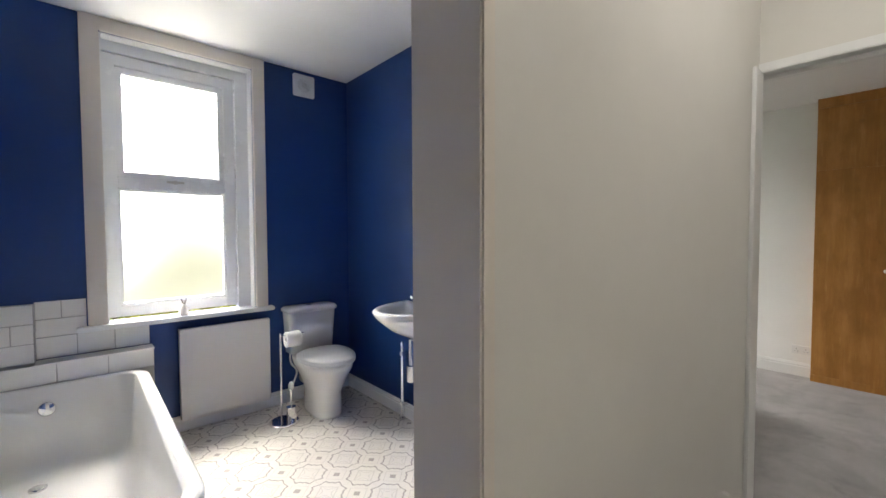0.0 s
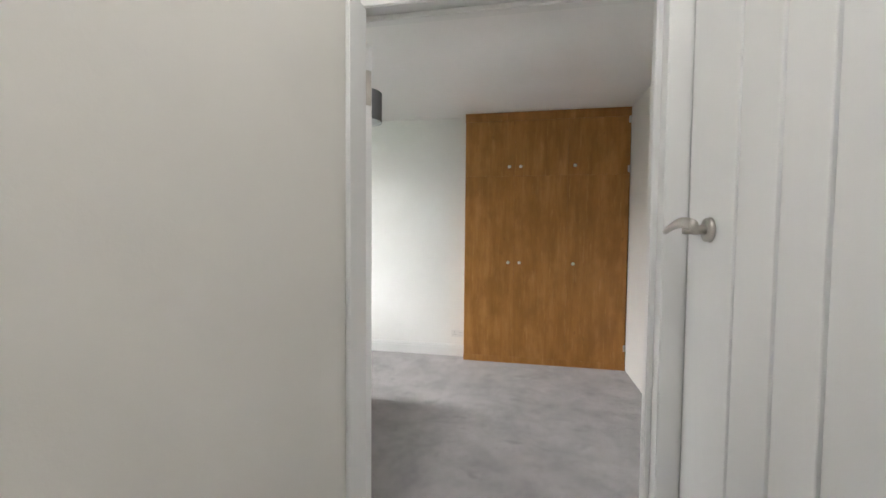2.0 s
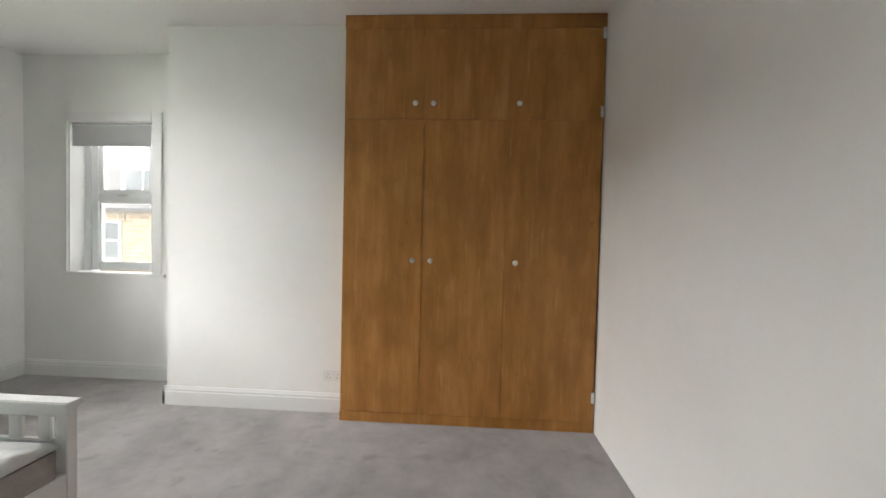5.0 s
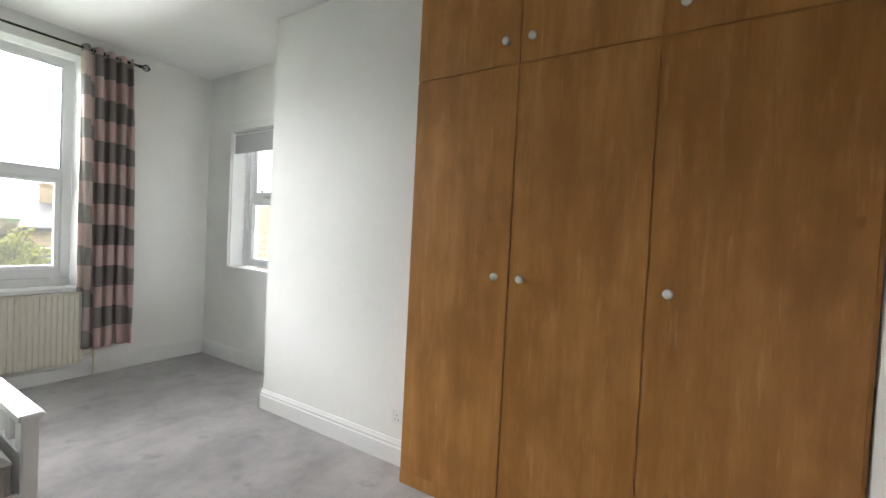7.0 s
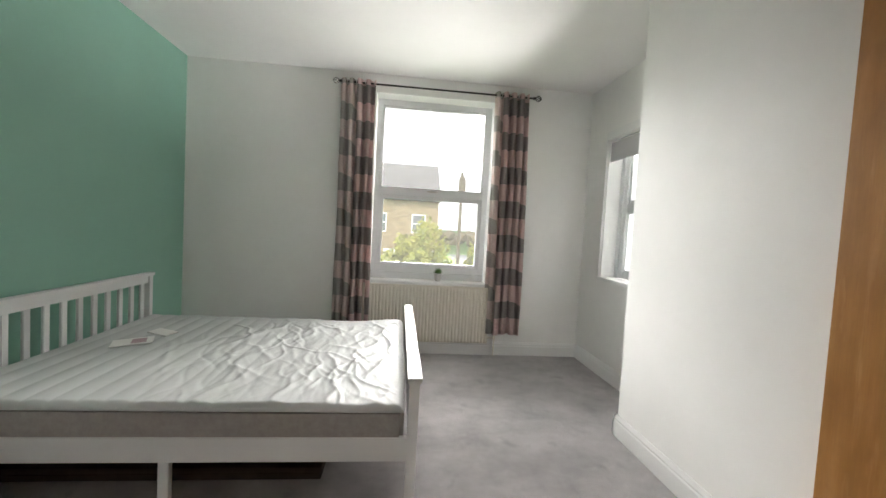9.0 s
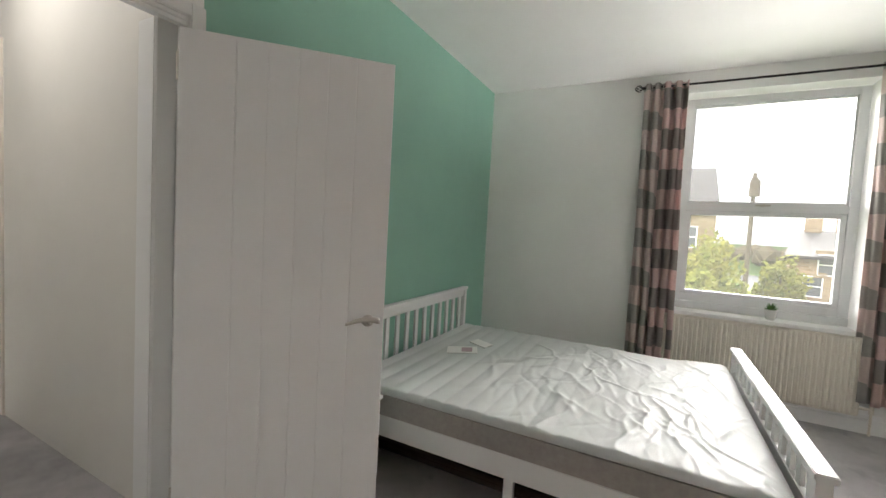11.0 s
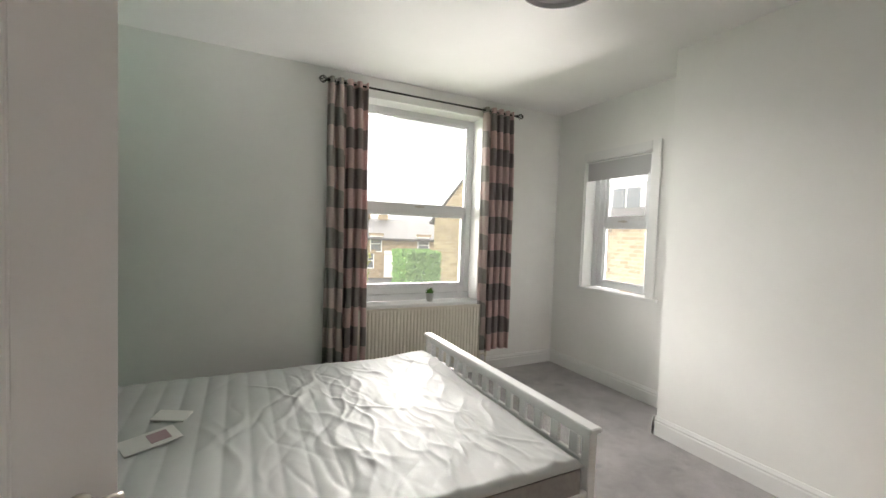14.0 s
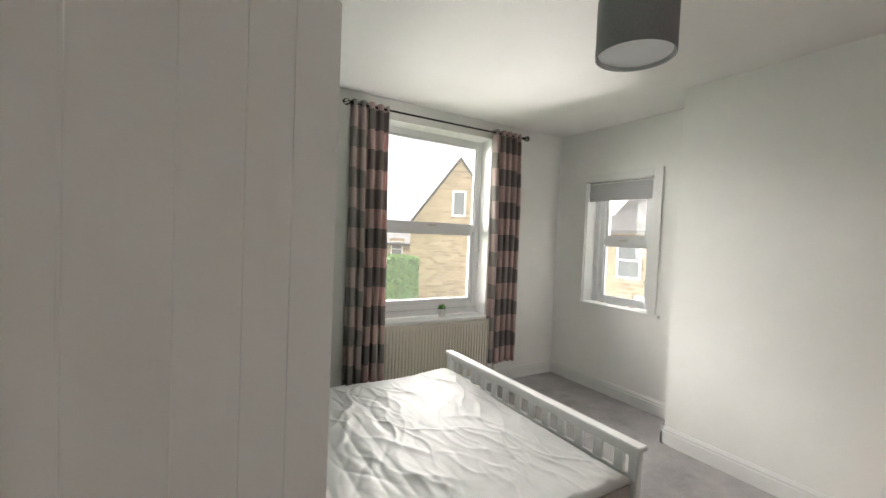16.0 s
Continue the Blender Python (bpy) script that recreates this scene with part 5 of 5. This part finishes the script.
def leafy(name, mat, label, category, centre, size, count, leaf, boxy, trunk=None):
    """A mass of small leaf clumps over a dark core, clipped square or loose."""
    rng = random.Random(hash((round(centre[0], 2), count)) % 1000)
    root = empty(name, centre[0], centre[1], GZ)
    bm = bmesh.new()
    cx, cy, cz = centre
    sx, sy, sz = size
    for i in range(count):
        if boxy:
            f = rng.randrange(5)
            p = [rng.uniform(-1, 1), rng.uniform(-1, 1), rng.uniform(-1, 1)]
            if f < 2:
                p[0] = (-1, 1)[f]
            elif f < 4:
                p[1] = (-1, 1)[f - 2]
            else:
                p[2] = 1
            q = Vector((p[0] * sx, p[1] * sy, p[2] * sz)) * rng.uniform(0.96, 1.02)
        else:
            d = Vector((rng.gauss(0, 1), rng.gauss(0, 1), rng.gauss(0, 1))).normalized()
            r = rng.uniform(0.55, 1.0) * (0.8 + 0.45 * noise.noise(d * 2.3 + Vector(centre)))
            q = Vector((d.x * sx, d.y * sy, d.z * sz)) * r
        o = Vector((cx, cy, cz)) + q
        n1 = Vector((rng.uniform(-1, 1), rng.uniform(-1, 1), rng.uniform(-1, 1))).normalized()
        n2 = n1.orthogonal().normalized()
        s = leaf * rng.uniform(0.6, 1.3)
        vs = [bm.verts.new(o + n1 * s), bm.verts.new(o + n2 * s * 0.5), bm.verts.new(o - n1 * s), bm.verts.new(o - n2 * s * 0.5)]
        bm.faces.new(vs)
    lv = finish("leaves", bm, mat)
    bm = bmesh.new()
    if boxy:
        add_box(bm, cx - sx * 0.95, cx + sx * 0.95, cy - sy * 0.95, cy + sy * 0.95, GZ, cz + sz * 0.95)
        core = finish("core", bm, mat)
    else:
        for i in range(7):
            a = i * 0.9
            add_cyl(bm, (cx, cy, GZ), (cx + sx * 0.5 * math.cos(a), cy + sy * 0.5 * math.sin(a), cz + sz * 0.4), 0.09, 0.02, 8)
        core = finish("limbs", bm, BARK)
    under(root, lv, core)
    tagged(root, label, category)


leafy("hedge", HEDGE, "bright green hedge clipped square beside the street", "hedge", (10.2, 17.2, -1.35), (0.8, 0.9, 1.85), 9000, 0.10, True)
leafy("shrub", BUSH, "loose yellow-green shrub in the garden", "shrub", (4.7, 11.8, -0.75), (1.6, 1.4, 2.3), 20000, 0.075, False)
leafy("shrub", BUSH, "loose yellow-green shrub in the garden", "shrub", (10.3, 29.5, -1.4), (1.6, 1.5, 2.2), 4000, 0.14, False)
leafy("shrub", BUSH, "loose yellow-green shrub in the garden", "shrub", (1.6, 12.2, -0.5), (2.4, 1.5, 2.6), 6000, 0.13, False)
pl = bmesh.new()
add_cyl(pl, (8.0, 25.4, GZ), (8.0, 25.4, 4.9), 0.13, 0.09, 10)
add_cyl(pl, (8.0, 25.2, 3.7), (8.0, 25.2, 4.5), 0.24, 0.22, 14)
add_box(pl, 7.86, 8.14, 25.2, 25.45, 4.55, 4.65)
tagged(finish("utility_pole", pl, BARK), "weathered wooden utility pole with a drum near its top", "utility pole")
fw = bmesh.new()
rngw = random.Random(4)
for i in range(240):
    a = radians(rngw.uniform(20, 120))
    d = rngw.uniform(90, 160)
    bmesh.ops.create_icosphere(fw, subdivisions=1, radius=rngw.uniform(1, 2.6), matrix=Matrix.Translation((d * math.cos(a), d * math.sin(a), GZ + rngw.uniform(0.5, 3))) @ Matrix.Diagonal((1, 1, 0.8, 1)))
# Dull brown foliage colour includes the distance haze
tagged(finish("far_woods", fw, mottled("hazed_foliage", (0.14, 0.12, 0.08), (0.20, 0.17, 0.11), 0.8)), "line of distant trees with haze put into their colour", "woods", "", "stuff")

# Wall tiles round the bath: one glazed piece each
def tiled(name, origin, ax, n_cols, n_rows, tw, th, label, trim=None):
    """Half-bonded tiles on a backing; ax: the way along the wall."""
    w, h = n_cols * tw, n_rows * th
    ox, oy, oz = origin
    root = empty(name, ox, oy, oz)
    wide = {}
    for r in range(n_rows):
        x = -tw / 2 if r % 2 else 0.0
        while x < w - 1e-4:
            a, b = max(0, x) + 0.0018, min(w, x + tw) - 0.0018
            if b - a > 0.02:
                key = round(b - a, 4)
                if key not in wide:
                    bm = bmesh.new()
                    add_box(bm, 0, b - a, -0.008, 0, 0, th - 0.0036)
                    t = finish("tile", bm, TILE, root, 0.0022, seg=1)
                    wide[key] = t.data
                else:
                    t = new("tile", wide[key])
                    t.parent = root
                t.location = (a, 0, r * th + 0.0018)
            x += tw
    g = boxes("grout", GROUT, [(0, w, -0.005, -0.0005, 0, h)], root)
    tagged(root, label, "wall tiles", "", "structure")
    return root


LED = 3.20
structure(boxes("ledge_boxing", GROUT, [(BW, 0.618, LED + 0.002, BY, LF, 0.752)]), "boxed tiled ledge behind the bath", "boxing")
structure(boxes("side_boxing", GROUT, [(BW, 0.10, 3.245, BY, 0.75, 1.075)]), "boxed tiled pipe cover", "boxing")
tiled("wall_tiles", (BW, LED, 0.65), "x", 4, 1, 0.217, 0.112, "white glazed tiles on the ledge front above the bath")
tiled("wall_tiles", (BW, 3.243, 0.765), "x", 2, 3, 0.175, 0.105, "white glazed tiles on the boxed pipe cover")
tiled("wall_tiles", (0.10, BY - 0.002, 0.765), "x", 3, 1, 0.17, 0.118, "white glazed tiles under the bathroom window")
tiled("wall_tiles", (0.10, BY - 0.002, 0.884), "x", 1, 2, 0.215, 0.10, "white glazed tiles beside the bathroom window")
structure(boxes("ledge_top", TILE, [(0.10, 0.622, LED - 0.012, BY - 0.011, 0.7525, 0.764)], bevel=0.003), "white tiled ledge top", "ledge")
